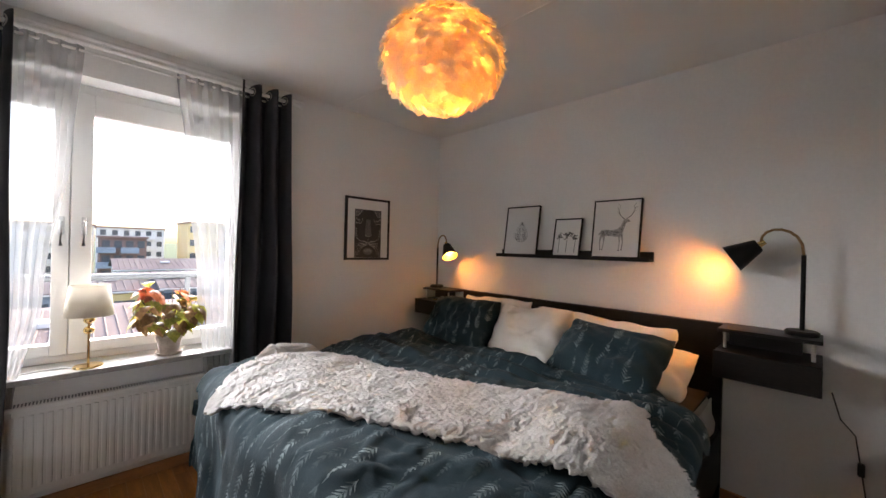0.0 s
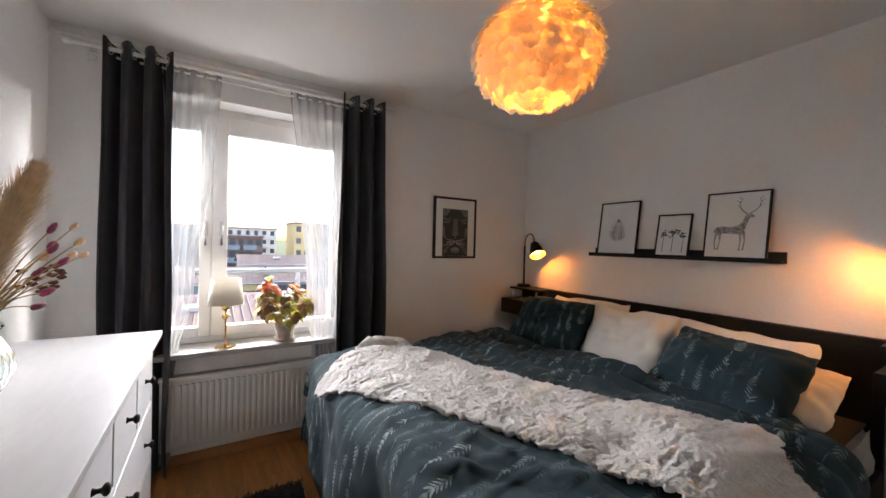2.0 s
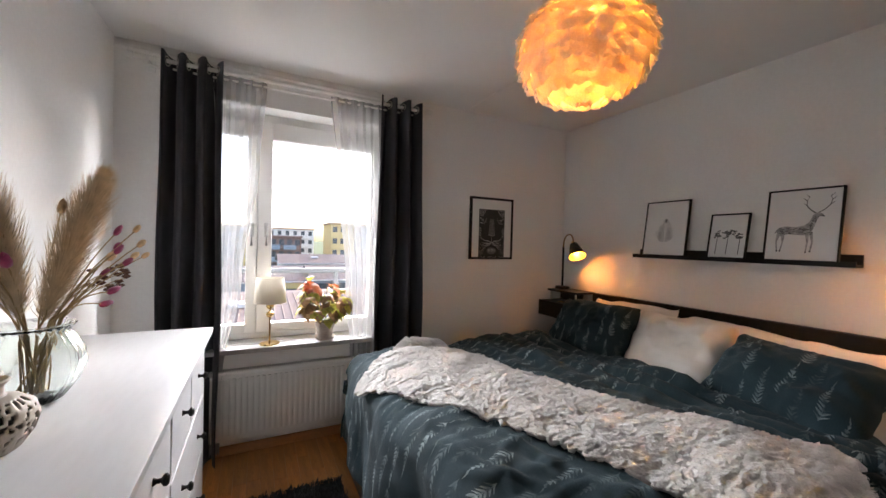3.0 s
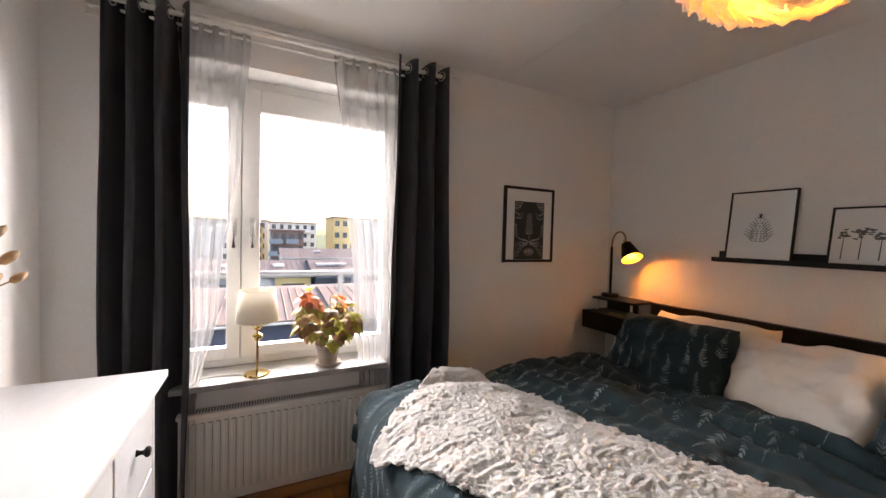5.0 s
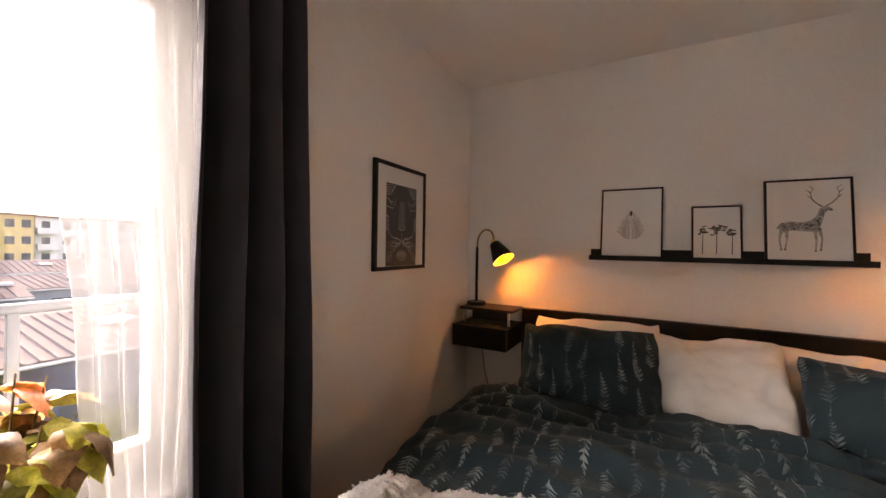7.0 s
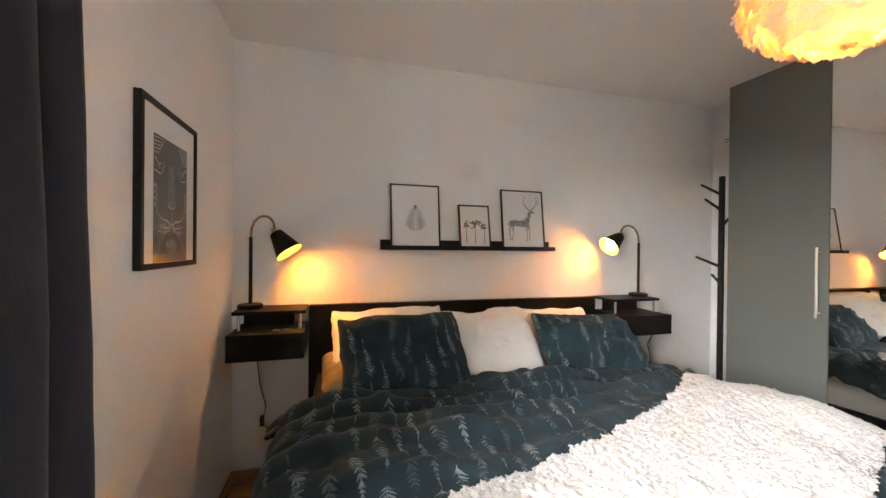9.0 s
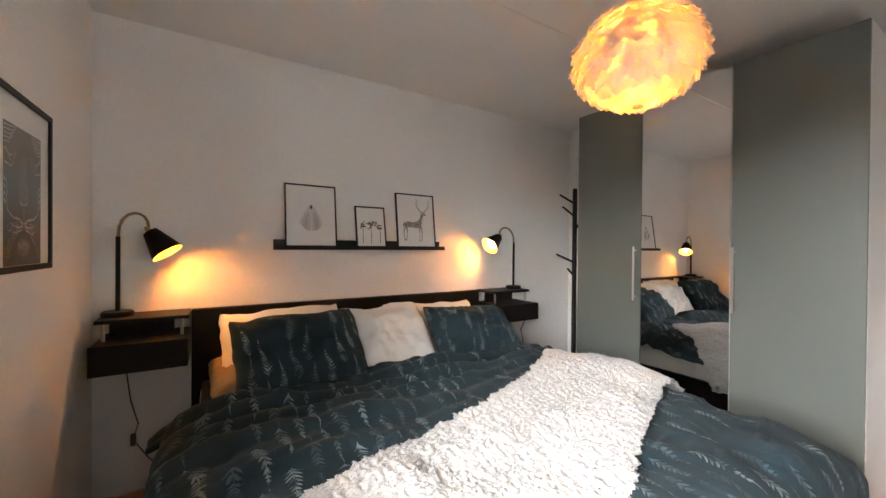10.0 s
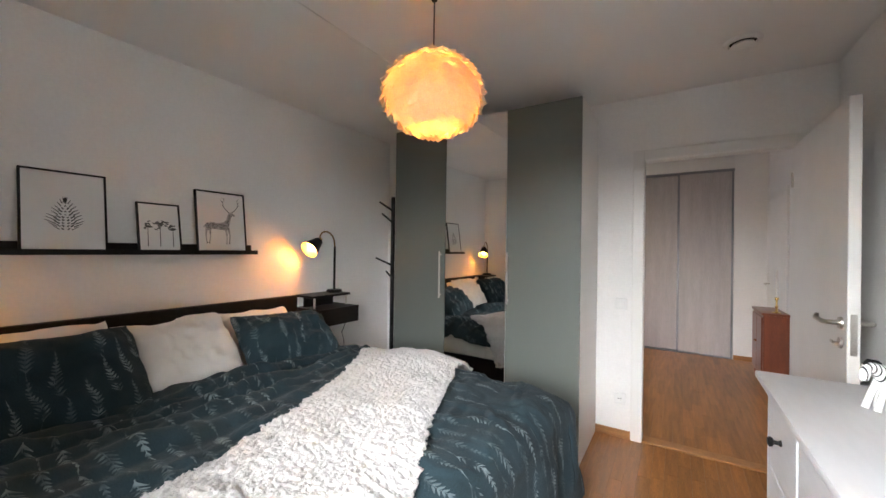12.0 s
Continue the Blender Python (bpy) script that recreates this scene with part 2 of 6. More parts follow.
LEAF_BROWN = leaf_surface("bronze_leaf", (0.30, 0.17, 0.07), 0.4)
STALK = material("plant_stalk", (0.13, 0.10, 0.04), 0.6, vary=0.2, scale=40)
PAMPAS = material("pampas_grass", (0.62, 0.47, 0.31), 0.95, vary=0.2, scale=30)
STRAW = material("dry_straw", (0.36, 0.25, 0.12), 0.9, vary=0.2, scale=40)
PLUM = material("plum_dyed_grass", (0.28, 0.035, 0.10), 0.95, vary=0.25, scale=60, sheen=0.3)
BEIGE_TAIL = material("beige_bunny_tail", (0.68, 0.46, 0.25), 0.95, vary=0.2, scale=60, sheen=0.3)
DRY_FLOWER = material("dry_brown_flower", (0.12, 0.05, 0.03), 0.95, vary=0.3, scale=60)
CERAMIC = material("beige_pierced_ceramic", (0.42, 0.36, 0.29), 0.55, vary=0.12, scale=25)
WAX = material("white_candle_wax", (0.82, 0.80, 0.74), 0.5)
MAHOGANY = material("red_brown_mahogany", (0.22, 0.055, 0.022), 0.3, vary=0.25, scale=3, fine=0.15, fine_scale=50, stretch=(4, 4, 0.6), coat=0.3)
HALL_DOOR = material("pale_grey_wood_laminate", (0.50, 0.47, 0.46), 0.45, vary=0.08, scale=3, fine=0.08, fine_scale=40, stretch=(6, 6, 0.5))
ALU = material("grey_aluminium", (0.30, 0.31, 0.33), 0.35, metal=0.8)
CORD = material("cord_plastic", (0.03, 0.028, 0.026), 0.5)
CORD_WHITE = material("white_cord", (0.7, 0.7, 0.68), 0.5)
PANE = glass("window_pane", thin=True)
CLEAR = glass("clear_glass", (0.97, 0.99, 0.98), thin=False)
BULB = glowing("warm_bulb", (1.0, 0.60, 0.24), 9.0)
BULB_WHITE = glowing("pendant_bulb", (1.0, 0.50, 0.12), 6.0)


# ---- building helpers ----
def box(bm, x0, y0, z0, x1, y1, z1, bevel=0.0, seg=1):
    g = bmesh.ops.create_cube(bm, size=1.0, matrix=Matrix.LocRotScale(((x0 + x1) / 2, (y0 + y1) / 2, (z0 + z1) / 2), None,
                                                                       (abs(x1 - x0), abs(y1 - y0), abs(z1 - z0))))
    if bevel:
        edges = list({e for v in g["verts"] for e in v.link_edges})
        bmesh.ops.bevel(bm, geom=edges, offset=bevel, segments=seg, profile=0.6, affect="EDGES")
    return bm


def boxed(x0, y0, z0, x1, y1, z1, bevel=0.0, seg=1):
    return box(bmesh.new(), x0, y0, z0, x1, y1, z1, bevel, seg)


def ring_at(bm, centre, along, r, n):
    q = Vector(along).to_track_quat("Z", "Y")
    return [bm.verts.new(Vector(centre) + q @ Vector((r * math.cos(2 * math.pi * i / n), r * math.sin(2 * math.pi * i / n), 0))) for i in range(n)]


def tube(bm, points, radii, n=10, caps=True):
    pts = [Vector(p) for p in points]
    if isinstance(radii, (int, float)):
        radii = [radii] * len(pts)
    rings = []
    for i, p in enumerate(pts):
        along = pts[min(i + 1, len(pts) - 1)] - pts[max(i - 1, 0)]
        rings.append(ring_at(bm, p, along, radii[i], n))
    for a, b in zip(rings, rings[1:]):
        for i in range(n):
            bm.faces.new((a[i], a[(i + 1) % n], b[(i + 1) % n], b[i]))
    if caps:
        bm.faces.new(rings[0][::-1])
        bm.faces.new(rings[-1])
    return bm


def tubed(points, radii, n=10, caps=True):
    return tube(bmesh.new(), points, radii, n, caps)


def lathe(profile, centre=(0, 0, 0), n=28, flute=0.0, flutes=0, squash=1.0):
    bm = bmesh.new()
    rows = []
    for r, z in profile:
        row = []
        for i in range(n):
            a = 2 * math.pi * i / n
            rr = max(r, 0.0004) * (1 + flute * math.cos(flutes * a))
            row.append(bm.verts.new((centre[0] + rr * math.cos(a) * squash, centre[1] + rr * math.sin(a), centre[2] + z)))
        rows.append(row)
    for a, b in zip(rows, rows[1:]):
        for i in range(n):
            bm.faces.new((a[i], a[(i + 1) % n], b[(i + 1) % n], b[i]))
    return bm


def sheet(nu, nv, place, uv=None):
    """A grid of nu x nv cells; place(u, v) gives the point, uv(u, v) the cloth's own coordinates."""
    bm = bmesh.new()
    layer = bm.loops.layers.uv.new("UVMap")
    verts = [[bm.verts.new(place(i / nu, j / nv)) for j in range(nv + 1)] for i in range(nu + 1)]
    for i in range(nu):
        for j in range(nv):
            f = bm.faces.new((verts[i][j], verts[i + 1][j], verts[i + 1][j + 1], verts[i][j + 1]))
            if uv:
                for loop, (a, b) in zip(f.loops, ((i, j), (i + 1, j), (i + 1, j + 1), (i, j + 1))):
                    loop[layer].uv = uv(a / nu, b / nv)
    return bm


def mesh_of(name, bm, mat, smooth=35):
    me = bpy.data.meshes.new(name)
    bmesh.ops.recalc_face_normals(bm, faces=bm.faces)
    for f in bm.faces:
        f.smooth = smooth > 0
    if 0 < smooth < 180:
        for e in bm.edges:
            if len(e.link_faces) == 2 and e.calc_face_angle(0) > radians(smooth):
                e.smooth = False
    bm.to_mesh(me)
    bm.free()
    me.materials.append(mat)
    return me


def part(name, bm, mat, parent=None, label="", smooth=35):
    """One mesh object, in world places, under a thing or a part."""
    ob = new(name, mesh_of(name, bm, mat, smooth))
    if parent is not None:
        ob.parent = parent
        if parent.data is None:
            ob.matrix_parent_inverse = parent.matrix_basis.inverted()
    if label:
        ob["label"] = label
    return ob


def thing(name, place, label, category, group="", kind=""):
    ob = new(name)
    ob.empty_display_size = 0.05
    ob.matrix_basis = Matrix.Translation(place)
    return tagged(ob, label, category, group, kind)


def solid(ob, thick, offset=0.0):
    mod = ob.modifiers.new("thickness", "SOLIDIFY")
    mod.thickness, mod.offset = thick, offset
    return ob


def shared(name, data, parent, m):
    """Another object on the same mesh, at m in the world."""
    ob = new(name, data)
    ob.parent = parent
    if parent.data is None:
        ob.matrix_parent_inverse = parent.matrix_basis.inverted()
    ob.matrix_basis = m
    return ob


def setting(name, bm, mat, label, category="", smooth=0):
    return tagged(part(name, bm, mat, None, "", smooth), label, category or name.split("_")[0], "", "structure")


def fbm(x, y, z, octaves=4):
    return noise.fractal(Vector((x, y, z)), 0.9, 2.1, octaves)


# ---- the room's shell ----
XW, XE, YS, YN, ZC = -0.22, 3.18, 0.705, 4.235, 2.5
WX0, WX1, WZ0, WZ1 = 0.0, 1.42, 0.665, 2.25          # window opening
DX0, DX1, DZ = -0.035, 0.775, 2.035                   # door opening
OUT = 4.62                                            # outer face of the window wall

bm = boxed(XW - 0.2, YN, -0.1, WX0, OUT, ZC)
box(bm, WX1, YN, -0.1, XE + 0.2, OUT, ZC)
box(bm, WX0, YN, -0.1, WX1, OUT, WZ0)
box(bm, WX0, YN, WZ1, WX1, OUT, ZC)
setting("wall_north", bm, WALL, "white painted wall with a deep window recess", "wall")
setting("wall_east", boxed(XE, YS - 0.1, -0.1, XE + 0.2, YN, ZC), WALL, "white painted wall behind the bed's headboard", "wall")
setting("wall_west", boxed(XW - 0.2, YS - 0.1, -0.1, XW, YN, ZC), WALL, "white painted wall behind the white dresser", "wall")
bm = boxed(XW, YS - 0.1, -0.1, DX0 - 0.03, YS, ZC)
box(bm, DX1 + 0.03, YS - 0.1, -0.1, XE, YS, ZC)
box(bm, DX0 - 0.03, YS - 0.1, DZ + 0.03, DX1 + 0.03, YS, ZC)
setting("wall_south", bm, WALL, "white painted wall with an open doorway", "wall")
setting("ceiling", boxed(XW - 0.2, YS - 0.1, ZC, XE + 0.2, OUT, ZC + 0.15), CEIL, "white painted concrete ceiling with a slab joint", "ceiling")
setting("trim_ceiling_joint", boxed(2.055, YS, ZC - 0.004, 2.075, YN, ZC, 0.0015), TRIM, "pale filled joint across the ceiling", "trim")
setting("trim_cornice", tubed([(XW, YN - 0.006, 2.452), (1.75, YN - 0.006, 2.452)], 0.011, 8), WALL, "thin painted moulding high on the window wall", "trim")

# ---- window ----
win = tagged(thing("window_1", (0.7, 4.45, WZ0), "white double casement window in a deep recess", "window"), kind="structure")
FY0, FY1 = 4.40, 4.47
bm = boxed(WX0, FY0, WZ0 + 0.03, WX0 + 0.05, FY1, WZ1, 0.004)
box(bm, WX1 - 0.05, FY0, WZ0 + 0.03, WX1, FY1, WZ1, 0.004)
box(bm, WX0 + 0.05, FY0, WZ0 + 0.03, WX1 - 0.05, FY1, WZ0 + 0.07, 0.004)
box(bm, WX0 + 0.05, FY0, WZ1 - 0.05, WX1 - 0.05, FY1, WZ1, 0.004)
box(bm, 0.498, FY0 + 0.012, WZ0 + 0.07, 0.534, FY1, WZ1 - 0.05, 0.003)
part("window_frame", bm, TRIM, win)


def casement(x0, x1, gx0, gx1, z0=WZ0 + 0.072, z1=WZ1 - 0.052, gz0=0.80, gz1=2.08):
    bm = boxed(x0, FY0 - 0.02, z0, gx0, FY0 + 0.045, z1, 0.006, 2)
    box(bm, gx1, FY0 - 0.02, z0, x1, FY0 + 0.045, z1, 0.006, 2)
    box(bm, gx0, FY0 - 0.018, z0, gx1, FY0 + 0.045, gz0, 0.006, 2)
    box(bm, gx0, FY0 - 0.018, gz1, gx1, FY0 + 0.045, z1, 0.006, 2)
    c = part("casement", bm, TRIM, win)
    p = part("pane", boxed(gx0 - 0.004, FY0 + 0.012, gz0 - 0.004, gx1 + 0.004, FY0 + 0.016, gz1 + 0.004), PANE, c, "clear window pane", 0)
    p.visible_shadow = False
    return c


left_sash = casement(WX0 + 0.052, 0.514, 0.12, 0.447)
right_sash = casement(0.518, WX1 - 0.052, 0.606, 1.30)
for x, sash in ((0.482, left_sash), (0.572, right_sash)):
    bm = boxed(x - 0.013, FY0 - 0.028, 1.40, x + 0.013, FY0 - 0.02, 1.50, 0.004)
    tube(bm, [(x, FY0 - 0.024, 1.47), (x, FY0 - 0.055, 1.47), (x, FY0 - 0.062, 1.45), (x, FY0 - 0.062, 1.34)], [0.008, 0.008, 0.009, 0.008], 8)
    part("handle", bm, SATIN, sash, "brushed steel window handle")
sill = setting("window_sill", boxed(0.235, 4.135, WZ0, 1.275, YN, WZ0 + 0.03, 0.004), SILL, "grey stone window sill above the radiator", "window sill")
setting("window_sill_inner", boxed(WX0 + 0.001, YN, WZ0, WX1 - 0.001, FY0 + 0.01, WZ0 + 0.0302), SILL, "grey stone sill inside the window recess", "window sill")

# radiator
rad = thing("radiator", (0.85, 4.19, 0.11), "white ribbed panel radiator under the window sill", "radiator")
RX0, RX1 = 0.27, 1.27
part("panel", boxed(RX0, 4.165, 0.115, RX1, 4.205, 0.545, 0.008, 2), RADIATOR, rad)
bm = boxed(RX0 - 0.006, 4.152, 0.535, RX1 + 0.006, 4.225, 0.556, 0.004)
part("top_rim", bm, RADIATOR, rad)
# Thin grey bars on the rim paint in the slots' shade.
bm = bmesh.new()
for i in range(int((RX1 - RX0) / 0.0125) - 2):
    x = RX0 + 0.02 + i * 0.0125
    box(bm, x, 4.168, 0.5565, x + 0.006, 4.215, 0.5585)
part("top_grille_shade", bm, SLOT_SHADE, rad, "grey bars painting in the shade of the top grille's slots", 0)
rib = mesh_of("rib", boxed(-0.011, -0.011, 0.0, 0.011, 0.004, 0.36, 0.006, 2), RADIATOR)
n = int((RX1 - RX0 - 0.03) / 0.0335)
for i in range(n):
    shared("rib", rib, rad, Matrix.Translation((RX0 + 0.03 + i * 0.0335, 4.165, 0.15)))
for x in (RX0 + 0.1, RX1 - 0.1):
    part("bracket", boxed(x - 0.02, 4.205, 0.2, x + 0.02, YN, 0.5, 0.002), RADIATOR, rad)

# curtain rods
ROD_Y, ROD_Z = 4.14, 2.385
rod = thing("curtain_rod", (0.77, YN, ROD_Z), "white double curtain rod with end brackets", "curtain rod")
part("rod", tubed([(-0.10, ROD_Y, ROD_Z), (1.66, ROD_Y, ROD_Z)], 0.0125, 14), TRIM, rod)
part("thin_rod", tubed([(-0.06, ROD_Y + 0.045, ROD_Z - 0.025), (1.60, ROD_Y + 0.045, ROD_Z - 0.025)], 0.007, 10), TRIM, rod)
for x, s in ((-0.10, -1), (1.66, 1)):
    part("finial", tubed([(x, ROD_Y, ROD_Z), (x + s * 0.012, ROD_Y, ROD_Z), (x + s * 0.014, ROD_Y, ROD_Z), (x + s * 0.04, ROD_Y, ROD_Z)], [0.014, 0.014, 0.019, 0.019], 14), PLASTIC, rod)
    bm = tubed([(x - s * 0.05, YN, ROD_Z - 0.012), (x - s * 0.05, ROD_Y, ROD_Z - 0.012)], 0.009, 10)
    box(bm, x - s * 0.05 - 0.02, YN - 0.006, ROD_Z - 0.05, x - s * 0.05 + 0.02, YN, ROD_Z + 0.03, 0.002)
    part("bracket", bm, PLASTIC, rod)


def heavy_curtain(x0, x1, flare, waves, label):
    c = thing("curtain", ((x0 + x1) / 2, ROD_Y, 0.012), label, "curtain", "charcoal curtains")
    top, low = ROD_Z + 0.040, 0.012

    def place(u, v):
        z = low + (top - low) * v
        down = 1 - v
        w = 0.5 + (u - 0.5) * (1 + flare * down)
        x = x0 + (x1 - x0) * w + 0.012 * math.sin(9 * v + 4 * u) * down
        ph = 2 * math.pi * waves * u + 0.5 * math.sin(2.2 * v)
        amp = 0.050 + 0.022 * down + 0.008 * fbm(u * 6, v * 2, x0)
        return (x + 0.006 * math.sin(2 * ph), ROD_Y - 0.012 * down - amp * math.sin(ph + 0.9) + 0.008 * fbm(u * 3, v * 2.5, 3), z + (0.008 * math.sin(ph + 1) if v == 1 else 0))
    solid(part("cloth", sheet(110, 40, place), CURTAIN, c, smooth=180), 0.003)
    for i in range(waves * 2):
        u = (i + 0.5) / (waves * 2)
        x = x0 + (x1 - x0) * u
        bm = bmesh.new()
        bmesh.ops.create_cone(bm, cap_ends=False, segments=18, radius1=0.026, radius2=0.026, depth=0.006,
                              matrix=pose(x, ROD_Y, ROD_Z, 0, 90, 18 if i % 2 else -18))
        solid(part("eyelet", bm, STEEL, c, "shiny steel eyelet"), 0.006)
    return c


heavy_curtain(0.015, 0.315, 0.05, 3, "charcoal eyelet curtain drawn aside, hanging to the floor beside the dresser")
heavy_curtain(1.285, 1.60, 0.24, 3, "charcoal eyelet curtain drawn aside, hanging between window and poster")


def sheer_curtain(edges, y, waves, label):
    """edges: (height, left, right) from top to bottom."""
    c = thing("sheer_curtain", (edges[0][1], y, 0.04), label, "curtain", "sheer curtains")

    def span(z):
        for (za, la, ra), (zb, lb, rb) in zip(edges, edges[1:]):
            if za >= z >= zb:
                k = (za - z) / (za - zb)
                k = k * k * (3 - 2 * k)
                return la + (lb - la) * k, ra + (rb - ra) * k
        return edges[-1][1:]

    def place(u, v):
        z = edges[0][0] + (edges[-1][0] - edges[0][0]) * v
        a, b = span(z)
        ph = 2 * math.pi * waves * u + 1.4 * math.sin(3 * v + u * 2)
        return (a + (b - a) * u + 0.004 * math.sin(2 * ph), y + (0.012 + 0.012 * v) * math.sin(ph) + 0.012 * fbm(u * 4, v * 2, y * 9), z)
    part("voile", sheet(90, 46, place), SHEER, c, smooth=180)
    z = edges[0][0]
    bm = sheet(60, 2, lambda u, v: (place(u, 0)[0], place(u, 0)[1] - 0.003 + 0.006 * math.sin(60 * u), z - 0.055 * v))
    part("heading_tape", bm, SHEER, c, "doubled heading tape", 180)
    return c


sheer_curtain(((2.385, 0.262, 0.555), (1.9, 0.275, 0.52), (1.1, 0.285, 0.435), (0.55, 0.285, 0.335), (0.04, 0.265, 0.325)), ROD_Y + 0.045, 5,
              "sheer white voile curtain gathered to one side of the window")
sheer_curtain(((2.385, 0.955, 1.32), (1.9, 1.005, 1.32), (1.1, 1.085, 1.33), (0.6, 1.125, 1.30), (0.04, 1.17, 1.33)), ROD_Y + 0.045, 6,
              "sheer white voile curtain hanging beside the charcoal curtain")

# ---- door, switches, skirting ----
door = tagged(thing("door_1", (DX0, YS, 0), "white panelled doorway with the door standing open", "door"), kind="structure")
for x0, x1 in ((DX0 - 0.03, DX0), (DX1, DX1 + 0.03)):
    part("jamb", boxed(x0, YS - 0.1, 0, x1, YS, DZ + 0.03, 0.003), TRIM, door)
part("lintel", boxed(DX0, YS - 0.1, DZ, DX1, YS, DZ + 0.03, 0.003), TRIM, door)
for x0, x1 in ((DX0 - 0.075, DX0 - 0.004), (DX1 + 0.004, DX1 + 0.075)):
    part("architrave", boxed(x0, YS, 0, x1, YS + 0.014, DZ + 0.075, 0.003), TRIM, door)
part("architrave", boxed(DX0 - 0.004, YS, DZ + 0.004, DX1 + 0.004, YS + 0.014, DZ + 0.075, 0.003), TRIM, door)
part("strike_plate", boxed(DX1 - 0.002, YS - 0.045, 0.98, DX1, YS - 0.02, 1.14, 0.0005), STEEL, door, "steel strike plate")
part("threshold", boxed(DX0, YS - 0.1, 0.0, DX1, YS + 0.002, 0.014, 0.005), OAK_TRIM, door, "oak threshold strip")
LX0, LX1, LY0, LY1 = -0.060, -0.020, YS + 0.016, 1.575
leaf = part("door_leaf", boxed(LX0, LY0, 0.008, LX1, LY1, 2.03, 0.003), TRIM, door, "plain white door leaf, standing open")
part("lock_plate", boxed(LX0 + 0.010, LY1, 0.96, LX1 - 0.010, LY1 + 0.0015, 1.13), STEEL, leaf, "steel lock plate")
for x, s in ((LX1, 1), (LX0, -1)):
    bm = bmesh.new()
    bmesh.ops.create_cone(bm, cap_ends=True, segments=24, radius1=0.026, radius2=0.024, depth=0.009, matrix=pose(x + s * 0.0045, LY1 - 0.06, 1.085, 0, 90, 0))
    tube(bm, [(x, LY1 - 0.06, 1.085), (x + s * 0.045, LY1 - 0.06, 1.085), (x + s * 0.056, LY1 - 0.075, 1.085), (x + s * 0.056, LY1 - 0.17, 1.087), (x + s * 0.045, LY1 - 0.195, 1.100)],
         [0.010, 0.010, 0.010, 0.009, 0.008], 12)
    part("door_handle", bm, STEEL, leaf, "brushed steel lever handle")
bm = bmesh.new()
bmesh.ops.create_cone(bm, cap_ends=True, segments=24, radius1=0.024, radius2=0.023, depth=0.008, matrix=pose(LX1 + 0.004, LY1 - 0.06, 1.00, 0, 90, 0))
box(bm, LX1, LY1 - 0.063, 0.995, LX1 + 0.03, LY1 - 0.057, 1.005, 0.001)
box(bm, LX1 + 0.026, LY1 - 0.082, 0.996, LX1 + 0.03, LY1 - 0.056, 1.010, 0.001)
part("lock_key", bm, STEEL, leaf, "round keyhole plate with a key in it")
for z in (0.25, 1.78):
    part("hinge", tubed([(LX1 + 0.004, LY0 - 0.004, z), (LX1 + 0.004, LY0 - 0.004, z + 0.09)], 0.007, 10), STEEL, leaf)

sw = thing("light_switch", (0.92, YS, 0.95), "white square wall light switch beside the door", "light switch")
part("plate", boxed(0.88, YS, 0.951, 0.96, YS + 0.010, 1.031, 0.003), PLASTIC, sw)
part("rocker", boxed(0.897, YS + 0.0102, 0.968, 0.943, YS + 0.015, 1.014, 0.002), PLASTIC, sw)
so = thing("wall_socket", (0.922, YS, 0.25), "white double wall socket above the skirting", "socket")
part("plate", boxed(0.882, YS, 0.25, 0.962, YS + 0.012, 0.33, 0.003), PLASTIC, so)
part("insert", lathe([(0.0, 0.0), (0.02, 0.0), (0.021, 0.002)], (0, 0, 0), 20), PLASTIC, so).matrix_basis = pose(0.922, YS + 0.0125, 0.29, -90, 0, 0)
# Black dots paint in the shade of the pin holes.
for dx in (-0.009, 0.009):
    part("hole_shade", tubed([(0.922 + dx, YS + 0.0122, 0.29), (0.922 + dx, YS + 0.0132, 0.29)], 0.004, 8), BLACK_MATT, so)
bx = thing("cable_box", (3.04, YS, 2.18), "small white cable outlet box high on the wall", "outlet")
part("body", boxed(3.00, YS, 2.17, 3.07, YS + 0.03, 2.23, 0.004), PLASTIC, bx)
# Grey bars on the box's face paint in shaded slots.
for z in (2.185, 2.205):
    part("slot_bar_shade", boxed(3.01, YS + 0.0302, z, 3.06, YS + 0.031, z + 0.008), SLOT_SHADE, bx)

setting("baseboard_north", boxed(XW, YN - 0.014, 0, XE, YN, 0.06, 0.003), OAK_TRIM, "narrow oak skirting under the window", "baseboard")
setting("baseboard_east", boxed(XE - 0.014, YS, 0, XE, YN - 0.014, 0.06, 0.003), OAK_TRIM, "narrow oak skirting behind the bed", "baseboard")
setting("baseboard_west", boxed(XW, YS + 0.014, 0, XW + 0.014, YN - 0.014, 0.06, 0.003), OAK_TRIM, "narrow oak skirting behind the dresser", "baseboard")
setting("baseboard_south", boxed(DX1 + 0.075, YS, 0, 1.09, YS + 0.014, 0.06, 0.003), OAK_TRIM, "narrow oak skirting beside the door", "baseboard")

vent = thing("ceiling_vent", (0.29, 1.25, ZC), "round white ceiling ventilation valve", "air vent")
part("ring", lathe([(0.058, -0.003), (0.064, -0.016), (0.078, -0.014), (0.086, 0.0)], (0.29, 1.25, ZC), 36), PLASTIC, vent)
# A flat black disc paints in the shade behind the valve disc.
part("gap_shade", lathe([(0.0, -0.0045), (0.058, -0.0045), (0.060, -0.0042)], (0.29, 1.25, ZC), 36), BLACK_MATT, vent, "black disc painting in the shade behind the valve disc")
part("disc", lathe([(0.0, -0.034), (0.048, -0.032), (0.056, -0.026), (0.048, -0.016), (0.02, -0.004)], (0.29, 1.25, ZC), 36), PLASTIC, vent)

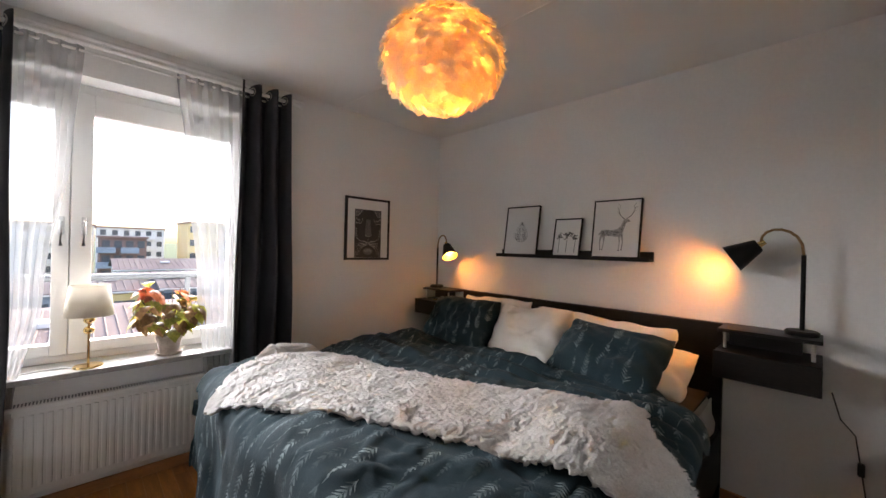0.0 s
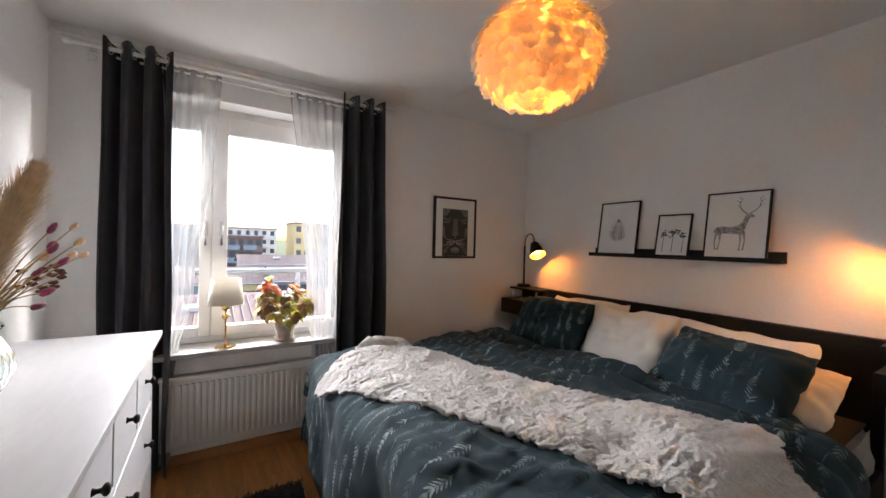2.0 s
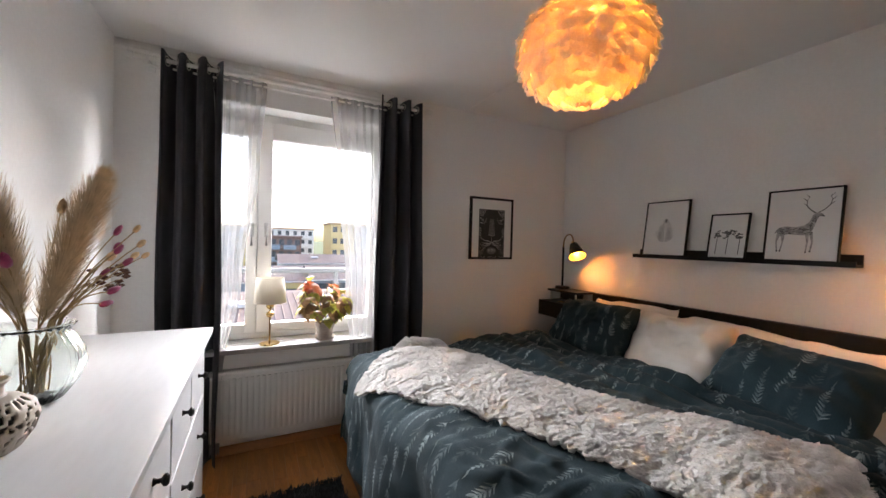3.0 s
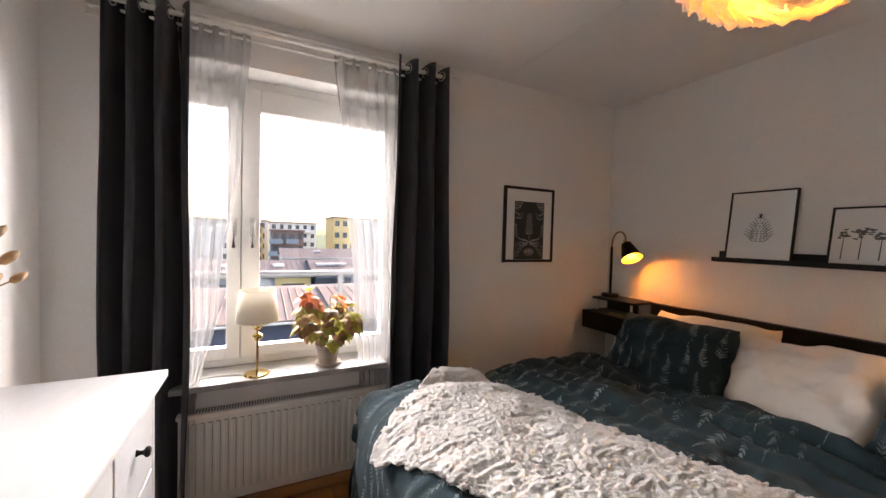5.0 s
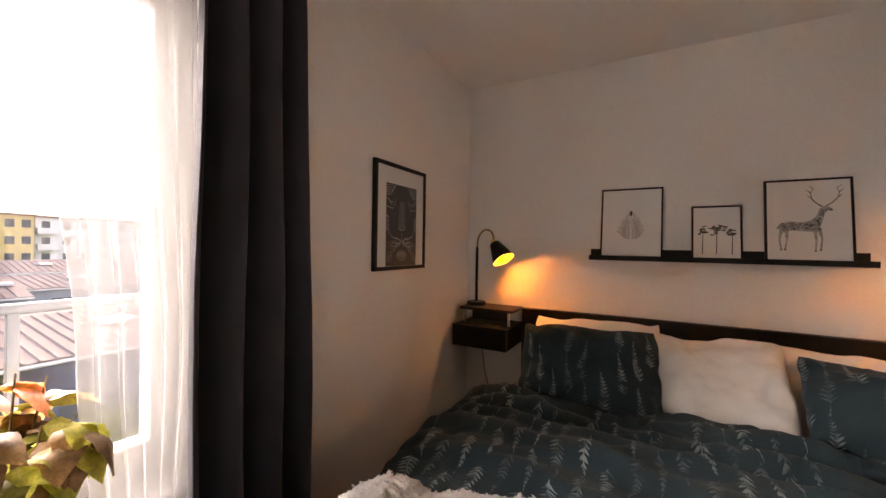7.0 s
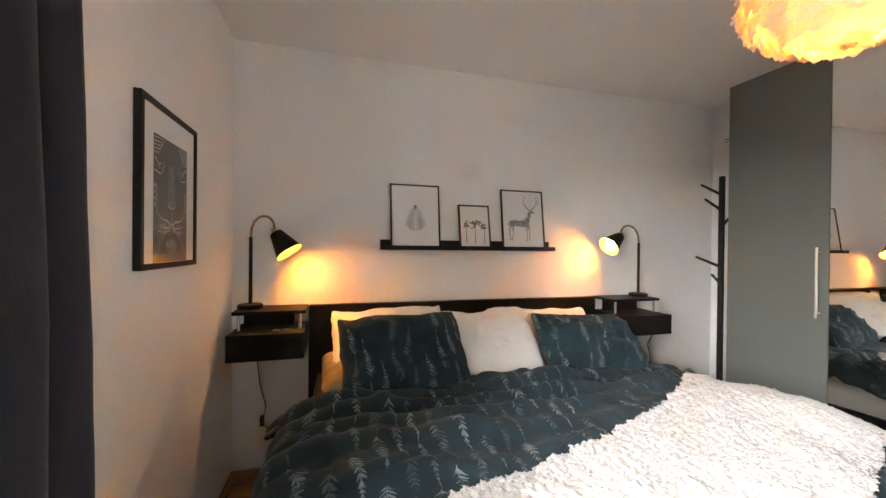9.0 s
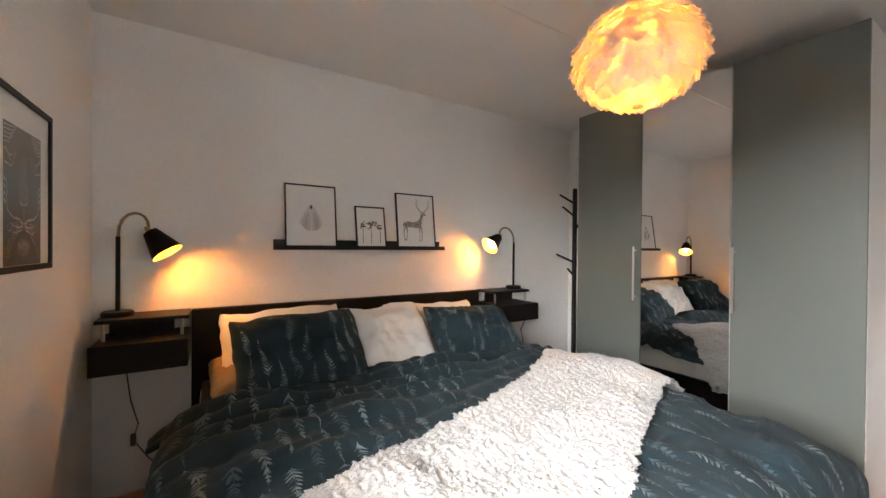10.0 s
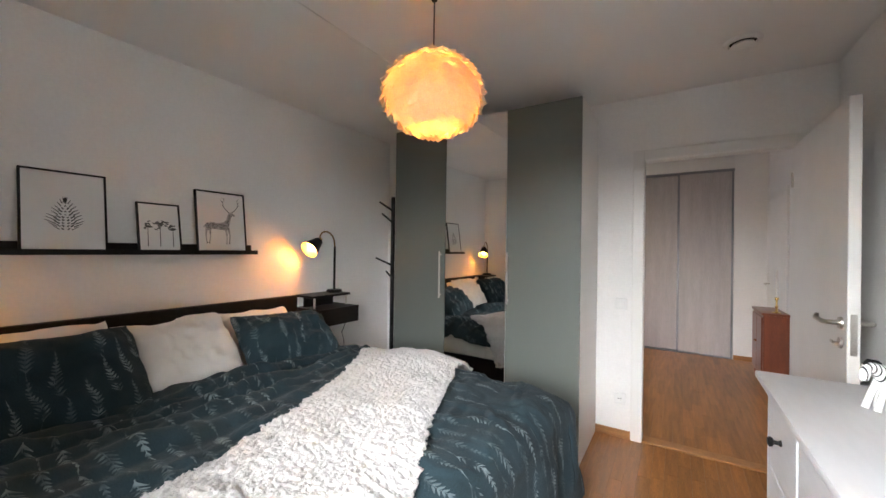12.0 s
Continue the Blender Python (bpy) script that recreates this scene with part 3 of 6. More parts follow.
# ---- hall beyond the door ----
HX0, HX1, HY0, HZ = -0.40, 2.6, -2.36, 2.66
bm = boxed(HX0 - 0.15, HY0 - 0.65, -0.1, HX0, YS - 0.1, HZ)
setting("wall_hall_header", boxed(HX0 - 0.15, YS - 0.1, ZC + 0.15, HX1 + 0.15, YS - 0.05, HZ + 0.15), WALL, "wall above the bedroom door on the hall side", "wall")
setting("wall_hall_west", bm, WALL, "white painted hall wall with a door in it", "wall")
bm = boxed(HX0, HY0 - 0.1, -0.1, -0.055, HY0, HZ)
setting("wall_hall_south", bm, WALL, "white painted hall wall beside the sliding doors", "wall")
setting("wall_hall_closet", boxed(-0.055, HY0 - 0.65, -0.1, HX1, HY0 - 0.6, HZ), WALL, "plain closet back wall", "wall")
# Unseen side of the hall; its opening is invented to let daylight in.
bm = boxed(HX1, HY0 - 0.65, -0.1, HX1 + 0.15, YS - 0.1, 0.75)
box(bm, HX1, HY0 - 0.65, 2.2, HX1 + 0.15, YS - 0.1, HZ)
box(bm, HX1, HY0 - 0.65, 0.75, HX1 + 0.15, -1.2, 2.2)
box(bm, HX1, -0.3, 0.75, HX1 + 0.15, YS - 0.1, 2.2)
setting("wall_hall_east", bm, WALL, "white painted hall wall, out of view, with an opening added to let in light", "wall")
# Unseen blocker, added to keep direct sun out of the hall.
setting("wall_courtyard", boxed(5.2, -9.0, -9.0, 5.5, 1.0, 7.0), WALL, "plain pale wall, out of view, added to block sun from the hall opening", "wall")
setting("ceiling_hall", boxed(HX0 - 0.15, HY0 - 0.65, HZ, HX1 + 0.15, YS - 0.1, HZ + 0.15), CEIL, "white painted hall ceiling", "ceiling")
slide = tagged(thing("door_2", (0.5, HY0, 0), "pale grey sliding closet doors in aluminium frames", "closet door"), kind="structure")
for i, (x0, x1, dy) in enumerate(((-0.05, 0.565, 0.0), (0.55, 1.17, -0.03), (1.15, 1.77, 0.0), (1.75, 2.6, -0.03))):
    p = part("sliding_panel", boxed(x0 + 0.015, HY0 + dy - 0.012, 0.02, x1 - 0.015, HY0 + dy, 2.455, 0.001), HALL_DOOR, slide)
    for x in (x0, x1 - 0.022):
        part("stile", boxed(x, HY0 + dy - 0.018, 0.012, x + 0.022, HY0 + dy + 0.006, 2.46, 0.002), ALU, p, "grey aluminium stile")
part("top_track", boxed(-0.055, HY0 - 0.07, 2.455, HX1, HY0 + 0.012, 2.49, 0.002), ALU, slide)
part("bottom_track", boxed(-0.055, HY0 - 0.07, 0.0, HX1, HY0 + 0.012, 0.012, 0.002), ALU, slide)
part("fascia", boxed(-0.055, HY0 - 0.02, 2.49, HX1, HY0 + 0.0, HZ), TRIM, slide)
hd = tagged(thing("door_3", (HX0, -1.9, 0), "closed white hall door with a steel handle", "door"), kind="structure")
part("door_leaf", boxed(HX0, -2.22, 0.01, HX0 + 0.02, -1.42, 2.03, 0.003), TRIM, hd)
for y0, y1 in ((-2.29, -2.222), (-1.418, -1.35)):
    part("architrave", boxed(HX0, y0, 0, HX0 + 0.024, y1, 2.10, 0.003), TRIM, hd)
part("architrave", boxed(HX0, -2.222, 2.032, HX0 + 0.024, -1.418, 2.10, 0.003), TRIM, hd)
part("door_handle", tubed([(HX0 + 0.02, -2.15, 1.02), (HX0 + 0.07, -2.15, 1.02), (HX0 + 0.075, -2.13, 1.02), (HX0 + 0.075, -2.02, 1.02)], 0.009, 10), STEEL, hd, "brushed steel lever handle")
setting("baseboard_hall", boxed(HX0 + 0.001, HY0, 0, -0.06, HY0 + 0.014, 0.06, 0.003), OAK_TRIM, "narrow oak skirting in the hall", "baseboard")

cab = thing("hall_cabinet", (-0.28, -1.4, 0), "narrow red-brown mahogany cabinet standing against the hall wall", "cabinet")
CX0, CX1, CY0, CY1 = HX0 + 0.026, -0.175, -1.72, -1.16
part("body", boxed(CX0, CY0, 0.10, CX1, CY1, 0.755, 0.004), MAHOGANY, cab)
part("top", boxed(CX0 - 0.0, CY0 - 0.02, 0.755, CX1 + 0.015, CY1 + 0.02, 0.78, 0.006, 2), MAHOGANY, cab)
for y0, y1 in ((CY0 + 0.02, -1.445), (-1.435, CY1 - 0.02)):
    d = part("door", boxed(CX1, y0, 0.14, CX1 + 0.014, y1, 0.73, 0.003), MAHOGANY, cab)
    part("knob", tubed([(CX1 + 0.014, -1.44 + (0.03 if y0 > -1.44 else -0.03), 0.45), (CX1 + 0.035, -1.44 + (0.03 if y0 > -1.44 else -0.03), 0.45)], [0.006, 0.011], 10), BRASS, d)
for x in (CX0 + 0.02, CX1 - 0.02):
    for y in (CY0 + 0.03, CY1 - 0.03):
        part("leg", tubed([(x, y, 0.10), (x, y, 0.0)], [0.018, 0.011], 10), MAHOGANY, cab)
cs = thing("candlestick", (-0.285, -1.22, 0.78), "brass candlestick with a tall white candle", "candlestick")
part("stick", lathe([(0.0, 0.0), (0.035, 0.0), (0.035, 0.006), (0.012, 0.015), (0.008, 0.05), (0.014, 0.065), (0.008, 0.08), (0.008, 0.13), (0.017, 0.14), (0.015, 0.16), (0, 0.16)], (-0.285, -1.22, 0.78), 20), BRASS, cs)
part("candle", lathe([(0.0, 0.16), (0.011, 0.16), (0.010, 0.43), (0.003, 0.437), (0.001, 0.45)], (-0.285, -1.22, 0.78), 16), WAX, cs)

# ---- the bed ----
BX0, BX1, BY0, BY1 = 1.035, 3.135, 1.855, 3.822
bed = thing("bed", (2.1, 2.84, 0), "black-brown wooden double bed with a plain high headboard", "bed")
part("headboard", boxed(BX1, BY0, 0.0, XE - 0.002, BY1, 0.993, 0.003), DARK, bed)
part("footboard", boxed(BX0, BY0, 0.0, BX0 + 0.035, BY1, 0.40, 0.003), DARK, bed)
for y0, y1 in ((BY0, BY0 + 0.035), (BY1 - 0.035, BY1)):
    part("side_rail", boxed(BX0 + 0.036, y0, 0.10, BX1 - 0.001, y1, 0.40, 0.003), DARK, bed)
part("slatted_base", boxed(BX0 + 0.036, BY0 + 0.037, 0.24, BX1 - 0.001, BY1 - 0.037, 0.28), DARK, bed)
mat = thing("mattress", (2.1, 2.84, 0.28), "thick cream mattress with a pale fitted sheet on the bed", "mattress")
part("body", boxed(BX0 + 0.045, BY0 + 0.042, 0.281, BX1 - 0.01, BY1 - 0.042, 0.585, 0.05, 4), MATTRESS, mat, smooth=60)
def drape(u, v):
    x, z = 2.02 + 1.09 * u, 0.575 - 0.27 * v
    ph = 11 * u - 5.5 * v + 1.5 * fbm(u * 3, v * 2, 6, 2)
    return (x, BY0 + 0.036 - 0.012 * v - 0.011 * math.sin(ph) * (0.3 + 0.7 * v) + 0.004 * fbm(u * 9, v * 5, 2), z)


solid(part("sheet_side", sheet(70, 20, drape), MATTRESS, mat, "cream sheet hanging in soft folds over the side", 180), 0.002)
tp = thing("fitted_sheet", (2.8, 2.84, 0.585), "dark brown fitted sheet at the head of the bed", "bed sheet")
part("cloth", boxed(2.35, BY0 + 0.05, 0.5855, BX1 - 0.015, BY1 - 0.05, 0.600, 0.007, 2), BROWN, tp)

TOP = 0.695


def quilt_z(x, y):
    z = TOP + 0.028 * fbm(x * 2.2, y * 2.2, 0.3, 3) + 0.006 * fbm(x * 6, y * 5, 4.0, 3)
    ridge = math.sin(9.0 * x + 2.2 * math.sin(2.1 * y) + 0.8 * fbm(x * 1.5, y * 1.5, 7))
    z += 0.010 * max(ridge, 0) ** 2 * (0.4 + 0.6 * min(1, max(0, (x - 1.7) / 0.6)))
    z -= 0.055 * min(1.0, max(0.0, (x - 2.05) / 0.45)) ** 1.5
    z -= 0.035 * max(0, (abs(y - 2.84) - 0.72) / 0.26) ** 2 + 0.03 * max(0, (1.3 - x) / 0.26) ** 2
    return z


def bend(s, edge, r):
    """How far out and how far down cloth lies that runs s past an edge."""
    if s <= edge:
        return s, 0.0
    a = (s - edge) / r
    if a < 1.35:
        return edge + r * math.sin(a), r * (1 - math.cos(a))
    rest = (a - 1.35) * r
    return edge + r * math.sin(1.35) + rest * 0.07, r * (1 - math.cos(1.35)) + rest * 0.98


def bunch_fold(s, w):
    """Long soft folds that run across the bed where the duvet is pushed down from the pillows."""
    wander = 0.05 * math.sin(2.3 * w + 0.6) + 0.035 * fbm(w * 1.6, 2.0, 4.0, 3)
    z = 0.0
    for at, wide, high in ((0.13, 0.055, 0.100), (0.27, 0.038, 0.066), (0.38, 0.036, 0.046), (0.52, 0.045, 0.026), (0.68, 0.05, 0.018)):
        c = at + wander * (1.2 - at) + 0.02 * fbm(w * 2.5, at * 9, 1.0, 3)
        z += high * (0.65 + 0.5 * fbm(w * 1.8, at * 7, 8.0, 2)) * math.exp(-((s - c) / wide) ** 2)
    return z


def quilt(u, v):
    s, w = u * 1.98, -1.10 + v * 2.24       # along the bed from the head end; across it
    hem = 0.03 * fbm(u * 5, v * 5, 9)
    ox, dx = bend(s, 1.44 + 0.015 * math.sin(5 * w), 0.09)
    oy, dy = bend(abs(w) + hem * (abs(w) > 0.9), 0.92 + 0.02 * math.sin(4 * s), 0.10)
    x, y = 2.56 - ox, 2.84 + math.copysign(oy, w)
    down = (dx ** 2.2 + dy ** 2.2) ** (1 / 2.2)
    z = quilt_z(max(x, 1.05), min(max(y, 1.88), 3.80)) - down
    hang = min(1.0, down / 0.2)
    fold = math.sin(11 * w + 3 * fbm(u * 3, v * 3, 2)) * hang * 0.022 if dx > dy else math.sin(10 * s + 3 * fbm(u * 3, v * 3, 5)) * hang * 0.020
    r1 = max(0.0, 1 - abs(fbm(x * 4.5 + 1.2 * y, y * 1.6, 2.0, 3)) * 1.6)
    r2 = max(0.0, 1 - abs(fbm(x * 3.0 - 2.0 * y, y * 5.0, z * 3, 3)) * 1.6)
    flat_part = 1 - 0.6 * hang
    wr = 0.004 * fbm(x * 12, y * 8, z * 8, 4) + (0.014 * r1 ** 4 + 0.010 * r2 ** 5) * flat_part
    z += bunch_fold(s, w) * (1 - hang)
    if dx > dy:
        x -= fold
    else:
        y += math.copysign(fold, w)
    return (x, y, max(z + wr, 0.13))


dv = thing("duvet", (1.8, 2.84, 0.6), "dark teal cotton duvet with pale fern print, rumpled over the bed", "duvet")
solid(part("cover", sheet(240, 240, quilt, lambda u, v: (u * 1.98, v * 2.24)), FERN, dv, smooth=180), 0.02, 1.0)
# the turned-back roll of the duvet below the pillows
def roll(u, v):
    a = 2 * math.pi * u
    y = 1.80 + 2.135 * v
    r = (0.050 + 0.016 * fbm(v * 7, 0, 2)) * (math.sin(math.pi * min(1, max(0, v * 0.98 + 0.01))) ** 0.35)
    cx = 2.49 - 0.02 * math.sin(5 * v) - 0.10 * v * v + 0.06 * max(0, (v - 0.86) / 0.14)
    drop = 0.11 * max(0, (v - 0.88) / 0.12) ** 1.4 + 0.14 * max(0, (0.10 - v) / 0.10) ** 1.4
    crease = 0.012 * math.sin(3 * a + 5 * fbm(v * 4, 1, 1)) + 0.010 * fbm(u * 7, v * 16, 8)
    return (cx + 1.7 * (r + crease) * math.cos(a), y, 0.685 + (r + crease) * math.sin(a) - drop)


part("turned_edge", sheet(28, 140, roll, lambda u, v: (u * 0.4, v * 2.2)), FERN, dv, "rumpled upper edge of the duvet", 180)


def along_line(points, y):
    """x on a bent line of (y, x), from north to south."""
    for (ya, xa), (yb, xb) in zip(points, points[1:]):
        if ya >= y >= yb:
            return xa + (xb - xa) * (ya - y) / (ya - yb)
    return points[0][1] if y > points[0][0] else points[-1][1]


FOOT_EDGE = ((3.36, 0.955), (3.13, 1.06), (2.96, 1.145), (2.59, 1.36), (2.25, 1.50), (2.02, 1.57), (1.5, 1.66))
HEAD_EDGE = ((3.82, 1.51), (3.45, 1.675), (3.15, 1.765), (2.88, 1.865), (2.45, 1.995), (2.20, 2.12), (2.05, 2.25), (1.96, 2.20), (1.88, 2.04), (1.76, 1.93), (1.5, 1.82))


def throw_place(u, v):
    ya, yb = 3.36 - 1.86 * v, 3.82 - 2.32 * v
    side = (abs(u - 0.5) * 2) ** 8
    y = ya + (yb - ya) * u + 0.014 * fbm(u * 34, 5, 1) * (abs(v - 0.5) * 2) ** 10
    jag = (0.012 * fbm(v * 60, 3, u * 2) + 0.007 * math.sin(v * 190 + 4 * fbm(v * 20, 1, 2))) * side
    xa = along_line(FOOT_EDGE, ya) + 0.012 * math.sin(9 * v)
    xb = along_line(HEAD_EDGE, yb) + 0.012 * math.sin(7 * v + 1)
    x = xa + (xb - xa) * u + jag
    lump = max(0.0, 1 - abs(fbm(x * 26 + 2 * fbm(x * 9, y * 9, 6), y * 30, 1.0, 2)) * 1.7)
    puff = 0.0090 * lump + 0.0042 * fbm(x * 62, y * 62, 2, 3)
    z = quilt_z(max(x, 1.05), min(max(y, 1.88), 3.80))
    if x < 1.13:
        z -= 0.05 * ((1.13 - x) / 0.14) ** 2
    z += 0.012 * fbm(x * 4, y * 4, 11) + 0.040 - 0.012 * side
    if y > 3.60:
        z += 0.05 * math.sin(min(1.0, (y - 3.60) / 0.2) * math.pi)
    if y < 1.935:
        oy, dy = bend(1.935 - y, 0.0, 0.15)
        lay = min(1.0, dy / 0.1)
        y, z = 1.935 - oy - puff * lay - 0.055 * lay, z - dy - puff * lay
    z += 0.030 * max(0.0, min(1.0, (2.15 - y) / 0.2))
    return (x, y, z + puff + 0.010)


tb = thing("throw_blanket", (1.6, 2.8, TOP), "fluffy white chunky throw blanket laid across the duvet", "blanket")
solid(part("knit", sheet(170, 480, throw_place), THROW, tb, smooth=180), 0.018, -1.0)


rng = random.Random(71)
verts, faces = [], []
for k in range(11000):
    u, v = rng.random(), rng.random()
    if k % 4 == 0:
        u = rng.choice((0.0, 1.0)) + rng.gauss(0, 0.004)
    p = Vector(throw_place(min(1.0, max(0.0, u)), v))
    a, r = rng.uniform(0, 2 * math.pi), rng.uniform(0.004, 0.008)
    d = Vector((math.cos(a), math.sin(a), 0)) * r
    e = Vector((-d.y, d.x, 0)) * rng.uniform(0.45, 0.75)
    up = Vector((rng.gauss(0, 0.003), rng.gauss(0, 0.003) - (0.006 if p.y < 1.84 else 0.0), rng.uniform(0.001, 0.003)))
    f = len(verts)
    verts += [p - d, p - e * 0.8 + up * 0.7, p + e * 0.8 + up * 0.7, p + up * 1.5, p + d + up * 0.2]
    faces += [(f, f + 1, f + 3), (f, f + 3, f + 2), (f + 1, f + 4, f + 3), (f + 2, f + 3, f + 4)]
me = bpy.data.meshes.new("fleece")
me.from_pydata([tuple(v) for v in verts], [], faces)
me.polygons.foreach_set("use_smooth", [True] * len(me.polygons))
me.materials.append(THROW)
pile = new("fleece", me)
pile.parent, pile.matrix_parent_inverse = tb, tb.matrix_basis.inverted()
tagged(pile, "soft white loops of yarn", kind="stuff")


def pillow_sheet(w, h, t, seed, lay, flop=0.0):
    """A stuffed cushion, w wide, h high, t thick, as two joined skins; lay is its pose."""
    bm = bmesh.new()
    layer = bm.loops.layers.uv.new("UVMap")
    nu, nv = 40, 30
    for side in (1, -1):
        g = []
        for i in range(nu + 1):
            row = []
            for j in range(nv + 1):
                a, b = i / nu * 2 - 1, j / nv * 2 - 1
                puff = max(0.0, (1 - abs(a) ** 2.6) * (1 - abs(b) ** 2.4)) ** 0.6
                pinch = 1 - 0.10 * (1 - abs(a) ** 2) * abs(b) ** 3 - 0.0
                pin2 = 1 - 0.07 * (1 - abs(b) ** 2) * abs(a) ** 3
                soft = 1 - 0.085 * (a * a * b * b) ** 1.5
                x = (a * w / 2 * pin2 + 0.014 * fbm(b * 2.2, seed, 1.0, 2) * a * a) * soft
                y = (b * h / 2 * pinch + 0.018 * fbm(a * 1.8, seed, 4.0, 2) * b * b) * soft - 0.030 * max(0.0, b) * (1 - a * a) * math.sin(seed + 1.3 * a) ** 2
                z = side * t * 0.60 * puff
                z += puff * (0.040 * fbm(a * 1.6 + seed, b * 1.6, side + seed, 3) + 0.016 * (max(0, 1 - abs(fbm(a * 2.6 + seed, b * 2.2, seed, 3))) ** 5 - 0.3))
                z += 0.010 * math.sin(13 * math.atan2(b, a) + seed) * (a * a + b * b) * 0.4 * (puff > 0)
                crease = max(0.0, 1 - abs(fbm(a * 3.0 + b * 1.5 + seed, b * 5.0 - a * 1.2, seed * 2 + side, 3)) * 2.0) ** 4
                z += side * puff * 0.014 * crease
                z -= flop * max(0, b) ** 2
                row.append(bm.verts.new(lay @ Vector((x, y, z))))
            g.append(row)
        for i in range(nu):
            for j in range(nv):
                f = bm.faces.new((g[i][j], g[i + 1][j], g[i + 1][j + 1], g[i][j + 1]))
                for loop, (p, q) in zip(f.loops, ((i, j), (i + 1, j), (i + 1, j + 1), (i, j + 1))):
                    loop[layer].uv = (q / nv * h + seed, p / nu * w + seed)
    bmesh.ops.remove_doubles(bm, verts=bm.verts, dist=0.0006)
    return bm


def pillow(name, mat_, centre, w, h, t, tilt, turn, spin, seed, label, group):
    """tilt: degrees from lying flat; turn: about the upright; spin: in its own plane."""
    lay = pose(*centre) @ pose(0, 0, 0, 0, 0, -90 + turn) @ pose(0, 0, 0, tilt, 0, 0) @ pose(0, 0, 0, 0, 0, spin)
    p = thing(name, (centre[0], centre[1], centre[2] - h / 2 * math.sin(radians(tilt))), label, "pillow", group)
    part("cover", pillow_sheet(w, h, t, seed, lay), mat_, p, smooth=180)
    return p


# This pillow's tan is painted-in shade and warm light.
pillow("pillow", SHADED_TAN, (2.92, 3.42, 0.665), 0.68, 0.44, 0.14, 10, 3, 0, 1.0, "cotton pillow lying flat against the headboard, shade and warm light put into its tan colour", "sleeping pillows")
pillow("pillow", COTTON, (2.96, 2.25, 0.70), 0.62, 0.40, 0.16, 32, -2, 0, 2.0, "rumpled white cotton pillow lying flat under another", "sleeping pillows")
pillow("pillow", COTTON, (2.97, 3.36, 0.80), 0.70, 0.44, 0.17, 60, 3, 1, 3.0, "white cotton pillow leaning on the headboard", "sleeping pillows")
pillow("pillow", COTTON, (2.95, 2.40, 0.785), 0.74, 0.42, 0.18, 55, -3, -1, 4.0, "white cotton pillow leaning on the headboard", "sleeping pillows")
pillow("pillow", COTTON, (2.73, 2.87, 0.815), 0.60, 0.48, 0.20, 46, 0, 2, 5.0, "plump white cotton pillow between two dark cushions", "sleeping pillows")
pillow("cushion", FERN, (2.58, 3.35, 0.815), 0.64, 0.48, 0.18, 54, 3, 2, 6.3, "dark teal fern-print pillow leaning on a white pillow", "fern pillows")
pillow("cushion", FERN, (2.63, 2.29, 0.805), 0.62, 0.46, 0.19, 40, -4, -3, 7.7, "dark teal fern-print pillow leaning on white pillows", "fern pillows")


# ---- wall-hung bedside units ----
def nightstand(y0, y1):
    n = thing("nightstand", (XE, (y0 + y1) / 2, 0.763), "black-brown wall-hung bedside unit with a drawer and open shelf", "nightstand", "bedside units")
    part("box", boxed(2.868, y0, 0.765, XE - 0.002, y1, 0.895, 0.003), DARK, n)
    part("drawer_front", boxed(2.853, y0, 0.765, 2.867, y1, 0.897, 0.002), DARK, n)
    part("top", boxed(2.955, y0, 0.977, XE - 0.002, y1, 0.995, 0.002), DARK, n)
    part("back", boxed(3.09, y0 + 0.07, 0.8955, 3.11, y1 - 0.03, 0.977), DARK, n)
    for y in (y0 + 0.03, y1 - 0.03):
        part("pin", tubed([(2.975, y, 0.8955), (2.975, y, 0.977)], 0.008, 12), STEEL, n, "brushed steel spacer pin")
    return n


nightstand(3.826, 4.185)
nightstand(1.462, 1.850)
gl = thing("reading_glasses", (2.91, 3.93, 0.897), "folded thin-framed reading glasses on the bedside unit", "glasses")
for dy in (-0.03, 0.03):
    bm = tubed([(2.905 + 0.02 * math.cos(a), 3.93 + dy + 0.024 * math.sin(a), 0.906) for a in [2 * math.pi * i / 16 for i in range(17)]], 0.0018, 6)
    part("rim", bm, BRASS, gl)
part("bridge", tubed([(2.905, 3.924, 0.907), (2.905, 3.936, 0.907)], 0.0015, 6), BRASS, gl)
for dy in (-0.05, 0.05):
    part("temple", tubed([(2.91, 3.93 + dy, 0.905), (2.94, 3.93 + dy * 0.4, 0.900), (2.945, 3.93 - dy * 0.7, 0.899)], 0.0018, 6), BRASS, gl)


